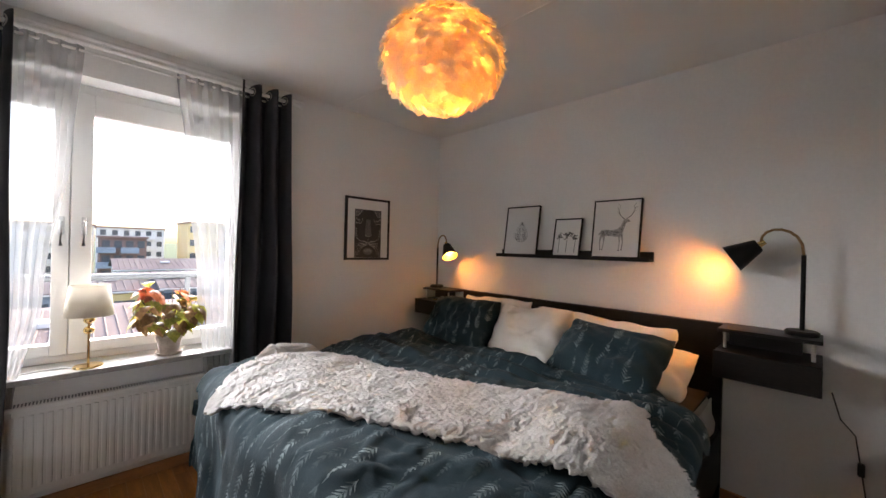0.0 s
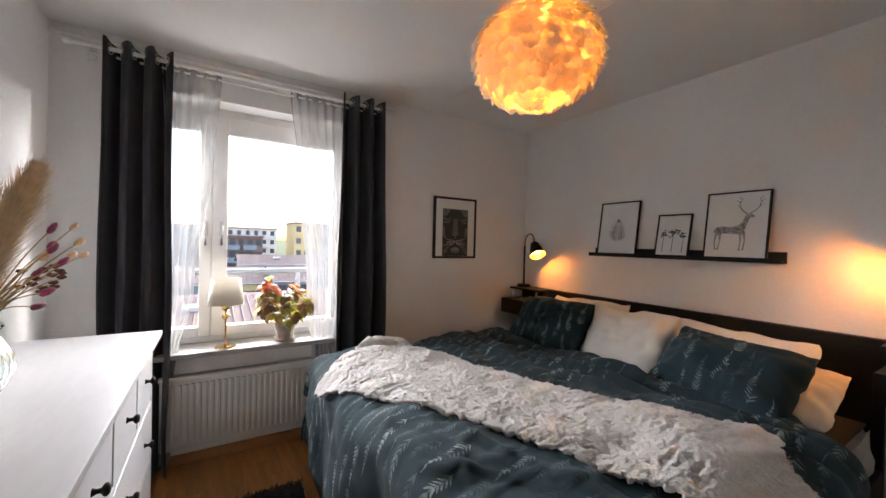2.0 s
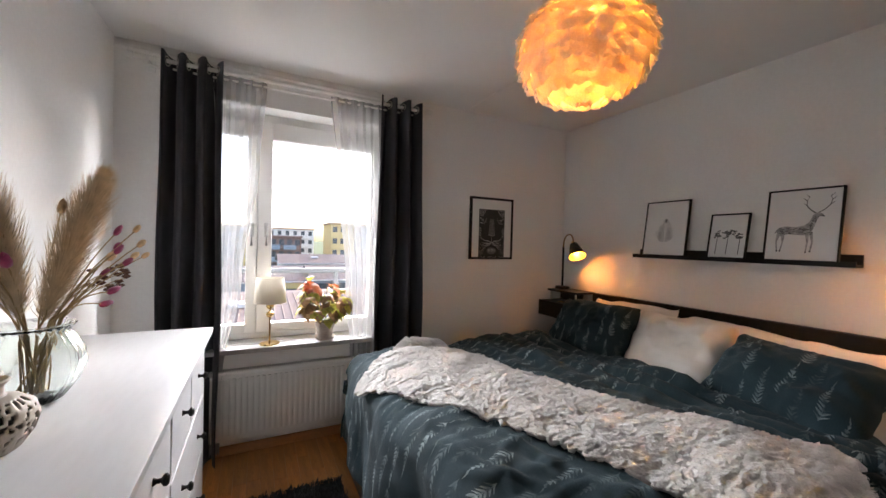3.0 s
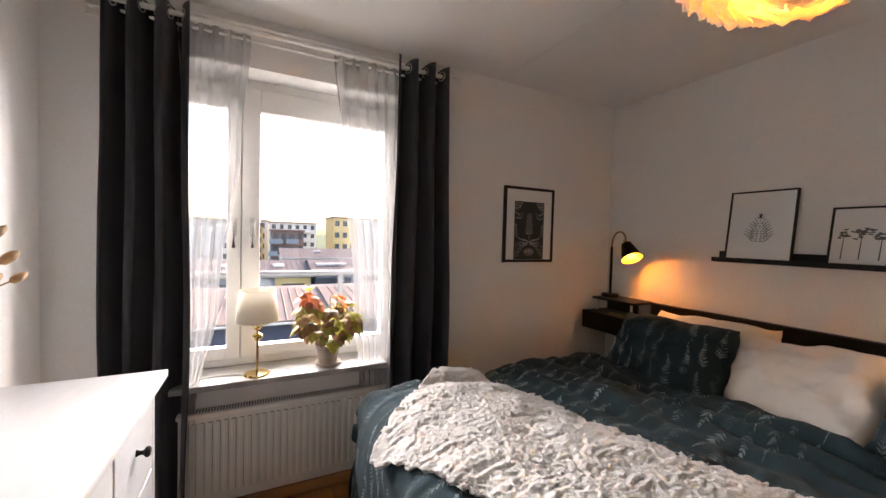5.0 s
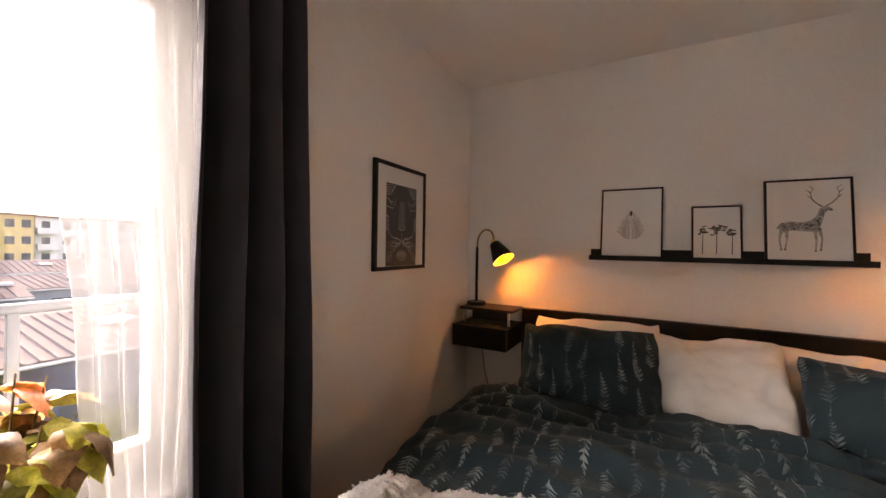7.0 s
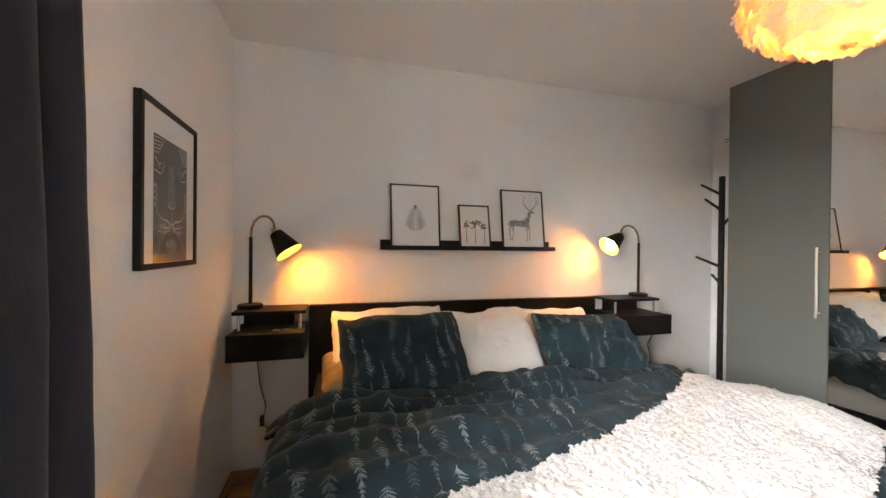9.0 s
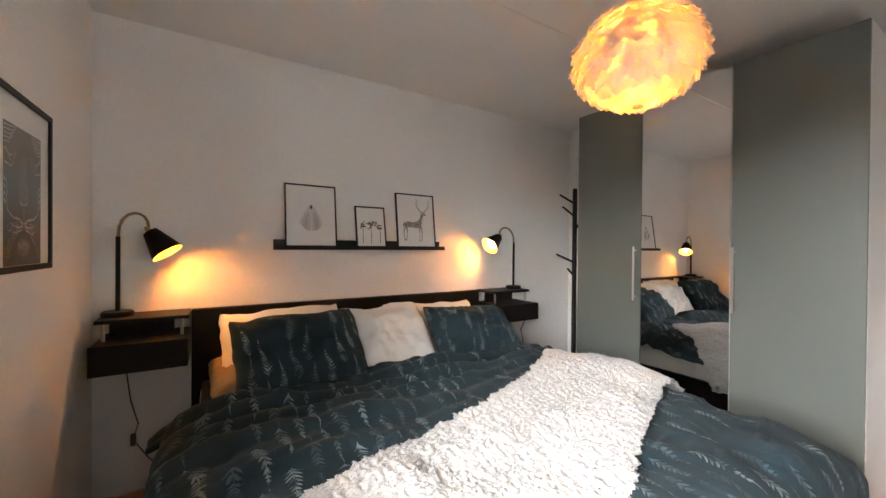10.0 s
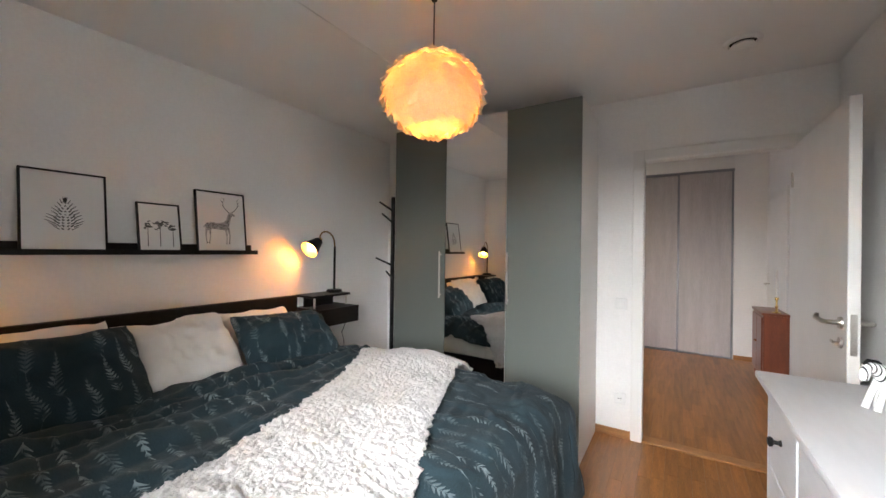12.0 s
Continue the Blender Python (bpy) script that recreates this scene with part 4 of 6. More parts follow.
def bedside_lamp(bx, by, head, aim, label):
    """bx, by: the foot; head: where the shade's neck is; aim: the way in which it shines."""
    z0 = 0.996
    l = thing("table_lamp", (bx, by, z0), label, "lamp", "bedside lamps")
    part("base", lathe([(0, 0), (0.062, 0), (0.064, 0.004), (0.064, 0.018), (0.058, 0.024), (0.0, 0.025)], (bx, by, z0), 32), BLACK, l)
    part("stem", tubed([(bx, by, z0 + 0.02), (bx, by, 1.385)], 0.0095, 12), BLACK, l, "black stem bound in leather")
    aim = Vector(aim).normalized()
    h = Vector(head)
    d = Vector((h.x - bx, h.y - by, 0))
    pts = [(bx, by, 1.385)]
    for i in range(1, 9):
        k = i / 8
        pts.append((bx + d.x * (1 - math.cos(k * math.pi)) / 2, by + d.y * (1 - math.cos(k * math.pi)) / 2, 1.385 + (h.z - 1.385) * k + 0.10 * math.sin(k * math.pi) ** 0.8))
    part("arm", tubed(pts, 0.0065, 10), AGED, l, "bent brass arm")
    q = aim.to_track_quat("Z", "Y").to_matrix().to_4x4()
    m = Matrix.Translation(h) @ q
    cap = part("neck", lathe([(0.0, -0.022), (0.012, -0.022), (0.014, 0.0), (0.020, 0.012), (0.0, 0.013)], (0, 0, 0), 20), BRASS, l, "brass neck")
    cap.matrix_basis = m
    shade = part("shade", lathe([(0.028, 0.008), (0.034, 0.010), (0.074, 0.142), (0.073, 0.142), (0.033, 0.012), (0.006, 0.012)], (0, 0, 0), 36), BLACK, l, "black metal cone shade")
    shade.matrix_basis = m
    lining = part("lining", lathe([(0.006, 0.0145), (0.0305, 0.0145), (0.0705, 0.141)], (0, 0, 0), 36), GOLD_IN, l, "gold-coloured shade lining")
    lining.matrix_basis = m
    b = part("bulb", lathe([(0.0, 0.020), (0.011, 0.021), (0.012, 0.036), (0.019, 0.052), (0.022, 0.064), (0.017, 0.076), (0.0, 0.081)], (0, 0, 0), 20), BULB, l, "glowing warm bulb")
    b.matrix_basis = m
    bulb_light("bedside_bulb_light", h + aim * 0.103, BEDSIDE, WARM, 0.018)
    return l


bedside_lamp(3.075, 4.12, (3.075, 4.000, 1.418), (-0.20, -0.56, -0.80), "lit black cone-shade lamp with brass arm on the bedside unit")
bedside_lamp(3.075, 1.535, (3.075, 1.697, 1.436), (-0.12, 0.82, -0.56), "lit black cone-shade lamp with brass arm on the bedside unit")
for y, pts in ((4.10, [(3.12, 4.10, 0.765), (3.14, 4.08, 0.55), (3.15, 4.05, 0.42), (3.15, 4.07, 0.34), (3.10, 4.0, 0.25), (3.05, 3.93, 0.20)]),
               (1.50, [(3.02, 1.43, 0.76), (3.12, 1.40, 0.62), (3.15, 1.35, 0.55), (3.15, 1.33, 0.40), (3.14, 1.30, 0.16), (3.12, 1.26, 0.02)])):
    c = thing("lamp_cord", pts[-1], "thin lamp cord hanging below the bedside unit", "cable", "lamp cords")
    part("cable", tubed(pts, 0.003, 8), CORD, c)
    k = pts[3]
    part("cord_switch", boxed(k[0] - 0.012, k[1] - 0.012, k[2] - 0.03, k[0] + 0.012, k[1] + 0.012, k[2] + 0.03, 0.006, 2), CORD, c)

# ---- picture ledge and pictures ----
ledge = thing("picture_ledge", (XE, 2.82, 1.32), "long black picture ledge on the wall above the headboard", "shelf")
part("bottom", boxed(3.092, 2.224, 1.321, XE - 0.012, 3.410, 1.334, 0.001), BLACK_MATT, ledge)
part("back", boxed(XE - 0.012, 2.224, 1.321, XE, 3.410, 1.385, 0.001), BLACK_MATT, ledge)
part("lip", boxed(3.084, 2.224, 1.321, 3.0915, 3.410, 1.349, 0.001), BLACK_MATT, ledge)


def framed(name, m, w, h, edge, deep, border, art, label, paper=PAPER):
    """A frame in its own plane: x across, y up, z out of the wall; art(w, h) lists (part, bmesh, material)."""
    f = thing(name, m.translation, label, "picture", "framed prints")
    made = []
    bm = boxed(0, 0, 0, w, edge, deep, 0.001)
    box(bm, 0, h - edge, 0, w, h, deep, 0.001)
    box(bm, 0, edge, 0, edge, h - edge, deep, 0.001)
    box(bm, w - edge, edge, 0, w, h - edge, deep, 0.001)
    made.append(part("picture_frame", bm, BLACK_MATT, f))
    made.append(part("paper", boxed(edge - 0.001, edge - 0.001, 0.001, w - edge + 0.001, h - edge + 0.001, deep - 0.007), paper, f, "", 0))
    for nm, bmx, mt in art(w, h, deep - 0.0062):
        made.append(part(nm, bmx, mt, f, "", 0))
    for o in made:
        o.matrix_parent_inverse = f.matrix_basis.inverted()
        o.matrix_basis = m
    return f


def flat(bm, pts, z):
    bm.faces.new([bm.verts.new((x, y, z)) for x, y in pts])


def oval(bm, x, y, a, b, z, turn=0.0, n=12):
    c, s = math.cos(turn), math.sin(turn)
    flat(bm, [(x + a * math.cos(t) * c - b * math.sin(t) * s, y + a * math.cos(t) * s + b * math.sin(t) * c) for t in [2 * math.pi * i / n for i in range(n)]], z)


def stroke(bm, x0, y0, x1, y1, w0, w1, z):
    d = Vector((x1 - x0, y1 - y0)).normalized()
    nx, ny = -d.y, d.x
    flat(bm, [(x0 + nx * w0, y0 + ny * w0), (x0 - nx * w0, y0 - ny * w0), (x1 - nx * w1, y1 - ny * w1), (x1 + nx * w1, y1 + ny * w1)], z)


def cone_art(w, h, z):
    """An open cone: rows of scales that lift outwards, broad below and narrow on top."""
    rng = random.Random(3)
    dark, mid = bmesh.new(), bmesh.new()
    rows = 11
    for i in range(rows):
        k = i / (rows - 1)
        half = (0.050 * (1 - k ** 1.8) + 0.007) * min(1.0, 0.62 + 2.2 * k) * (w / 0.30)
        y = h * (0.275 + 0.36 * k)
        n = max(2, int(half / 0.0095))
        for j in range(n + 1):
            t = -1 + 2 * j / n
            pen = mid if rng.random() < 0.25 else dark
            zz = z + 0.00008 * (rows - i) + 0.00002 * j
            x0, x1 = w / 2 + t * half * 0.60, w / 2 + t * half * rng.uniform(1.10, 1.32)
            lift = 0.004 + 0.013 * abs(t) + rng.uniform(0, 0.003)
            stroke(pen, x0, y, x1, y + lift, 0.0046 - 0.0022 * abs(t), 0.0022 - 0.0012 * abs(t), zz)
    stroke(dark, w / 2 - 0.001, h * 0.615, w / 2 + 0.001, h * 0.675, 0.007, 0.0025, z + 0.0004)
    return [("cone_scales", dark, INK_DARK), ("cone_scales_pale", mid, INK)]


def pines_art(w, h, z):
    rng = random.Random(5)
    bm = bmesh.new()
    for x, y1, s in ((w * 0.22, h * 0.52, 0.75), (w * 0.50, h * 0.58, 1.1), (w * 0.80, h * 0.50, 0.8)):
        stroke(bm, x, h * 0.12, x + 0.003, y1, 0.0025, 0.0015, z)
        for i in range(int(26 * s)):
            oval(bm, x + rng.gauss(0, 0.013 * s), y1 + rng.gauss(0, 0.010 * s), 0.010 * s, 0.0035, z + 0.0001 * (i % 9), rng.uniform(-0.5, 0.5), 7)
    return [("pine_trees", bm, INK)]


def stag_art(w, h, z):
    """A stag side on, with dappled grey coat, thin legs and branched antlers."""
    body, shade, horn = bmesh.new(), bmesh.new(), bmesh.new()
    cx, cy = w * 0.42, h * 0.42
    outline = [(-0.072, 0.020), (-0.045, 0.030), (0.0, 0.024), (0.035, 0.032), (0.055, 0.050), (0.066, 0.085), (0.080, 0.100), (0.100, 0.098), (0.112, 0.084), (0.108, 0.078),
               (0.092, 0.080), (0.084, 0.062), (0.078, 0.030), (0.066, -0.004), (0.050, -0.022), (0.020, -0.020), (-0.030, -0.014), (-0.050, -0.022), (-0.066, -0.026), (-0.078, -0.006)]
    flat(body, [(cx + a, cy + b) for a, b in outline], z)
    for hip, knee, hoof in (((-0.070, -0.010), (-0.078, -0.058), (-0.072, -0.108)), ((-0.052, -0.016), (-0.050, -0.060), (-0.058, -0.108)),
                            ((0.050, -0.010), (0.054, -0.060), (0.050, -0.112)), ((0.064, -0.006), (0.074, -0.056), (0.068, -0.108))):
        stroke(body, cx + hip[0], cy + hip[1], cx + knee[0], cy + knee[1], 0.0085, 0.0036, z + 0.0001)
        stroke(body, cx + knee[0], cy + knee[1], cx + hoof[0], cy + hoof[1], 0.0036, 0.0030, z + 0.00015)
        oval(shade, cx + hoof[0], cy + hoof[1], 0.0045, 0.0040, z + 0.0003)
    stroke(body, cx - 0.070, cy + 0.016, cx - 0.088, cy - 0.008, 0.006, 0.002, z + 0.0001)
    stroke(body, cx + 0.078, cy + 0.098, cx + 0.062, cy + 0.108, 0.004, 0.001, z + 0.0001)
    rng = random.Random(29)
    for k in range(90):
        a, b = rng.uniform(-0.070, 0.066), rng.uniform(-0.016, 0.022)
        stroke(shade, cx + a, cy + b, cx + a + rng.uniform(0.004, 0.012), cy + b + rng.uniform(-0.005, 0.004), 0.0013, 0.0005, z + 0.0003 + 0.000002 * k)
    for k in range(30):
        q = rng.random()
        a, b = 0.052 + 0.030 * q + rng.uniform(-0.008, 0.008), 0.008 + 0.075 * q
        stroke(shade, cx + a, cy + b, cx + a + 0.004, cy + b - 0.010, 0.0012, 0.0004, z + 0.0006 + 0.000002 * k)
    oval(shade, cx + 0.109, cy + 0.082, 0.0045, 0.0035, z + 0.0008)
    for s, lean in ((-1, 0.0), (1, 0.012)):
        x, y = cx + 0.082 + 0.006 * s, cy + 0.100
        for k, (dx, dy) in enumerate(((0.020, 0.016), (0.016, 0.024), (0.002, 0.026), (-0.010, 0.020))):
            xa, ya = x + s * dx + lean * 0.3, y + dy
            stroke(horn, x, y, xa, ya, 0.0026 - 0.0004 * k, 0.0022 - 0.0004 * k, z + 0.0009 + 0.00001 * k)
            stroke(horn, xa, ya, xa + s * 0.016, ya + 0.016, 0.0018, 0.0007, z + 0.0010 + 0.00001 * k)
            x, y = xa, ya
    return [("stag", body, INK_PALE), ("stag_shading", shade, INK_DARK), ("antlers", horn, INK)]


def tiger_art(w, h, z):
    """A dark tiger's face: pale curved brow stripes, eyes, muzzle, whisker pads and chin."""
    x0, x1, y0, y1 = w * 0.20, w * 0.80, 0.020, h * 0.81
    dark, mid, pale = bmesh.new(), bmesh.new(), bmesh.new()
    flat(dark, [(x0, y0), (x1, y0), (x1, y1), (x0, y1)], z)
    cx, hw, hh = (x0 + x1) / 2, (x1 - x0) / 2, y1 - y0
    level = [0]

    def bow(pen, side, pts, w0, w1):
        """A tapered bent line through (across, up) shares of the half width and the height."""
        level[0] += 1
        zz = z + 0.0002 + 0.000012 * level[0]
        n = len(pts) - 1
        for k, ((ax, ay), (bx, by)) in enumerate(zip(pts, pts[1:])):
            stroke(pen, cx + side * ax * hw, y0 + ay * hh, cx + side * bx * hw, y0 + by * hh, w0 + (w1 - w0) * k / n, w0 + (w1 - w0) * (k + 1) / n, zz)

    stroke(mid, cx, y0 + hh * 0.45, cx, y0 + hh * 0.80, 0.034, 0.020, z + 0.0001)
    oval(mid, cx, y0 + hh * 0.47, 0.030, 0.016, z + 0.00014)
    oval(mid, cx, y0 + hh * 0.13, 0.050, 0.030, z + 0.00012)
    rng = random.Random(11)
    for s in (-1, 1):
        bow(pale, s, [(0.95, 0.72), (0.62, 0.70), (0.50, 0.74), (0.42, 0.82)], 0.0020, 0.0010)
        bow(pale, s, [(0.93, 0.82), (0.72, 0.77), (0.58, 0.79)], 0.0032, 0.0012)
        oval(mid, cx + s * hw * 0.70, y0 + hh * 0.755, 0.013, 0.006, z + 0.0006, s * 0.4)
        for k in range(5):
            bow(pale, s, [(0.96, 0.86 + 0.028 * k), (0.74 - 0.03 * k, 0.86 + 0.03 * k), (0.56 - 0.05 * k, 0.93 + 0.015 * k)], 0.0022, 0.0008)
        for k in range(4):
            bow(pale, s, [(0.97, 0.46 + 0.05 * k), (0.86, 0.44 + 0.05 * k), (0.80, 0.40 + 0.05 * k)], 0.0034, 0.0010)
        bow(pale, s, [(0.05, 0.30), (0.22, 0.335), (0.55, 0.345), (0.85, 0.40)], 0.0055, 0.0012)
        bow(pale, s, [(0.06, 0.285), (0.30, 0.275), (0.62, 0.295)], 0.0050, 0.0010)
        bow(pale, s, [(0.10, 0.26), (0.45, 0.235), (0.72, 0.25)], 0.0030, 0.0008)
        for k in range(7):
            e = rng.uniform(0.0, 0.02)
            bow(pale, s, [(0.30, 0.31 - 0.012 * k), (0.70, 0.29 - 0.03 * k + e), (0.98, 0.24 - 0.045 * k + e)], 0.0009, 0.0004)
        for k in range(3):
            bow(mid, s, [(0.98, 0.13 - 0.03 * k), (0.75, 0.12 - 0.03 * k), (0.58, 0.15 - 0.03 * k)], 0.0040, 0.0012)
        bow(pale, s, [(0.03, 0.44), (0.16, 0.455), (0.24, 0.475)], 0.0024, 0.0010)
    bow(pale, 1, [(0.0, 0.27), (0.0, 0.42)], 0.0012, 0.0016)
    for k in range(5):
        bow(pale, 1, [(-0.24 + 0.12 * k, 0.18 - 0.01 * abs(k - 2)), (-0.20 + 0.10 * k, 0.11)], 0.0046, 0.0016)
    return [("dark_field", dark, INK_DARK), ("grey_fur", mid, INK), ("pale_markings", pale, INK_PALE)]


def leaning(y_north, h, lean, base_x=3.106):
    """A frame that stands on the ledge and leans on the wall; its left side is to the north."""
    return Matrix.Translation((base_x, y_north, 1.3345)) @ pose(0, 0, 0, 90, 0, -90) @ pose(0, 0, 0, -lean, 0, 0)


def print_on_ledge(y_north, w, h, art, label):
    lean = math.degrees(math.asin(min(0.9, 0.056 / h)))
    framed("picture_frame_print", leaning(y_north, h, lean) @ Matrix.Translation((0, 0, -0.014)) , w, h, 0.0085, 0.018, 0, art, label)


print_on_ledge(3.352, 0.315, 0.405, cone_art, "black-framed print of a pine cone leaning on the ledge")
print_on_ledge(2.905, 0.215, 0.292, pines_art, "small black-framed print of three pine trees on the ledge")
print_on_ledge(2.605, 0.315, 0.405, stag_art, "black-framed print of a stag leaning on the ledge")
framed("poster_frame", Matrix.Translation((2.115, YN, 1.262)) @ pose(0, 0, 0, 90, 0, 0), 0.442, 0.532, 0.019, 0.022, 0.05, tiger_art,
       "black-framed dark striped animal poster behind glass on the wall")

# ---- wardrobe ----
WDX = (1.09, 1.595, 2.10, 2.605)
ward = thing("wardrobe", (1.85, 1.0, 0), "tall grey-green wardrobe with a mirrored middle door", "wardrobe")
part("side_panel", boxed(WDX[0], YS + 0.001, 0, WDX[0] + 0.018, 1.278, 2.365, 0.001), CARCASS, ward, "white laminate side")
part("side_panel", boxed(WDX[3] - 0.018, YS + 0.001, 0, WDX[3], 1.278, 2.365, 0.001), CARCASS, ward, "white laminate side")
part("top", boxed(WDX[0] + 0.018, YS + 0.001, 2.347, WDX[3] - 0.018, 1.278, 2.365), CARCASS, ward)
part("plinth", boxed(WDX[0] + 0.018, 1.225, 0, WDX[3] - 0.018, 1.243, 0.065), CARCASS, ward)
part("back", boxed(WDX[0] + 0.018, YS + 0.001, 0.0, WDX[3] - 0.018, YS + 0.007, 2.347), CARCASS, ward)
for i, mt in enumerate((GREEN, MIRROR, GREEN)):
    x0, x1 = WDX[i] + 0.0015, WDX[i + 1] - 0.0015
    if mt is MIRROR:
        d = part("mirror_door", boxed(x0, 1.279, 0.03, x1, 1.293, 2.362, 0.001), CARCASS, ward)
        part("mirror_glass", boxed(x0 + 0.001, 1.2932, 0.031, x1 - 0.001, 1.2995, 2.361, 0.001), MIRROR, d, "full-height mirror", 0)
    else:
        d = part("door", boxed(x0, 1.279, 0.03, x1, 1.2995, 2.362, 0.0015), GREEN, ward, "smooth grey-green door")
    if i == 1:
        continue
    hx = 1.635 - 0.06 if i == 0 else 2.135
    bm = tubed([(hx, 1.2995, 1.335), (hx, 1.327, 1.335)], 0.005, 8)
    tube(bm, [(hx, 1.2995, 1.025), (hx, 1.327, 1.025)], 0.005, 8)
    tube(bm, [(hx, 1.327, 1.00), (hx, 1.327, 1.36)], 0.0065, 10)
    part("handle", bm, STEEL, d, "long brass-toned bar handle")

# coat stand
st = thing("coat_stand", (2.84, 0.92, 0), "black tree-shaped coat stand behind the wardrobe", "coat stand")
sx, sy = 2.835, 1.05
part("pole", tubed([(sx, sy, 0.0), (sx, sy, 1.86)], 0.019, 12), BLACK_MATT, st)
for z, a, l in ((1.73, 75, 0.15), (1.62, 95, 0.17), (1.22, 80, 0.19), (1.10, 105, 0.13), (1.50, -70, 0.13), (1.32, -50, 0.13)):
    part("branch", tubed([(sx, sy, z), (sx + l * math.cos(radians(a)), sy + l * math.sin(radians(a)), z + 0.07)], [0.010, 0.008], 10), BLACK_MATT, st)
for a in (90, 210, 330):
    part("foot", tubed([(sx, sy, 0.05), (sx + 0.17 * math.cos(radians(a)), sy + 0.17 * math.sin(radians(a)), 0.012)], 0.011, 10), BLACK_MATT, st)

# ---- feather pendant ----
PX, PY, PZ, PR, PH = 1.472, 2.427, 2.037, 0.220, 0.170
pend = thing("pendant_lamp", (PX, PY, ZC), "round white feather pendant lamp glowing orange", "lamp")
part("ceiling_cup", lathe([(0.0, -0.055), (0.012, -0.055), (0.028, -0.01), (0.030, 0.0)], (PX, PY, ZC), 24), BLACK, pend)
part("cord", tubed([(PX, PY, ZC - 0.05), (PX, PY, PZ + 0.08)], 0.003, 8), CORD, pend)
part("bulb_holder", lathe([(0.0, 0.09), (0.02, 0.085), (0.02, 0.04), (0.0, 0.04)], (PX, PY, PZ), 16), PLASTIC, pend)
part("bulb", lathe([(0.0, 0.04), (0.014, 0.038), (0.02, 0.01), (0.03, -0.02), (0.03, -0.035), (0.02, -0.055), (0.0, -0.06)], (PX, PY, PZ), 20), BULB_WHITE, pend, "glowing warm bulb")
part("ring", lathe([(0.05, 0.160), (0.055, 0.163), (0.055, 0.158), (0.05, 0.160)], (PX, PY, PZ), 32), PLASTIC, pend, "white top ring")
core = [(PR * 0.80 * math.sin(a), PH * 0.80 * math.cos(a)) for a in [radians(14 + 136 * i / 22) for i in range(23)]]
part("paper_core", lathe(core, (PX, PY, PZ), 48), CORE, pend, "white paper core under the feathers", 180)
rng = random.Random(17)
verts, faces = [], []
ROWS = 15
for row in range(ROWS):
    el0 = radians(86 - 172 * row / (ROWS - 1))
    count = max(9, int(2 * math.pi * PR * math.cos(el0) / 0.0170))
    for k in range(count):
        el = el0 + rng.gauss(0, 0.020)
        az = 2 * math.pi * (k + 0.5 * (row % 2)) / count + rng.gauss(0, 0.05)
        out = Vector((math.cos(el) * math.cos(az), math.cos(el) * math.sin(az), math.sin(el)))
        side = Vector((-math.sin(az), math.cos(az), 0))
        d = Vector((math.sin(el) * math.cos(az), math.sin(el) * math.sin(az), -math.cos(el)))
        d = (d + side * rng.gauss(0, 0.22)).normalized()
        s = out.cross(d).normalized()
        length, wide = rng.uniform(0.050, 0.066), rng.uniform(0.022, 0.032)
        deep = rng.uniform(0.93, 0.97)
        root = Vector((PX + out.x * PR * deep, PY + out.y * PR * deep, PZ + out.z * PH * deep))
        lift = rng.uniform(0.008, 0.018)
        first = len(verts)
        steps = 5
        for i in range(steps + 1):
            q = i / steps
            mid = root + d * length * (q - 0.35) + out * (lift * q * q - 0.010 * (1 - q) - 0.25 * length * length * (q - 0.35) ** 2 / PR)
            wq = wide * (0.25, 0.75, 1.0, 1.0, 0.75, 0.25)[i]
            for e in (-1, 0, 1):
                verts.append(mid + s * (e * wq) + out * (0.005 * (1 - abs(e)) + rng.gauss(0, 0.0012)))
        for i in range(steps):
            for e in (0, 1):
                a = first + i * 3 + e
                faces.append((a, a + 1, a + 4, a + 3))
me = bpy.data.meshes.new("feather_cover")
me.from_pydata([tuple(v) for v in verts], [], faces)
me.materials.append(FEATHER)
me.polygons.foreach_set("use_smooth", [True] * len(me.polygons))
fe = new("feather_cover", me)
fe.parent, fe.matrix_parent_inverse = pend, pend.matrix_basis.inverted()
tagged(fe, "overlapping white goose feathers", kind="stuff")
bulb_light("pendant_bulb_light", (PX, PY, PZ - 0.03), PENDANT, WARM_PENDANT, 0.05)

# ---- dresser and what stands on it ----
TX0, TX1, TY0, TY1, TZ = -0.17, 0.333, 2.02, 3.62, 0.955
dr = thing("dresser", (0.08, 2.82, 0), "wide white eight-drawer dresser with black knobs", "dresser")
part("top", boxed(TX0, TY0, TZ - 0.022, TX1, TY1, TZ, 0.004, 2), DRESSER, dr)
FX = 0.300
part("side_panel", boxed(TX0 + 0.01, TY0 + 0.02, 0.06, FX, TY0 + 0.05, TZ - 0.022, 0.002), DRESSER, dr)
part("side_panel", boxed(TX0 + 0.01, TY1 - 0.05, 0.06, FX, TY1 - 0.02, TZ - 0.022, 0.002), DRESSER, dr)
part("back_panel", boxed(TX0 + 0.01, TY0 + 0.05, 0.10, TX0 + 0.016, TY1 - 0.05, TZ - 0.022), DRESSER, dr)
for z0, z1 in ((0.105, 0.135), (0.395, 0.415), (0.655, 0.675), (TZ - 0.042, TZ - 0.022)):
    part("face_rail", boxed(FX - 0.02, TY0 + 0.05, z0, FX - 0.002, TY1 - 0.05, z1, 0.001), DRESSER, dr)
part("middle_stile", boxed(FX - 0.022, 2.80, 0.105, FX - 0.003, 2.84, TZ - 0.022, 0.001), DRESSER, dr)
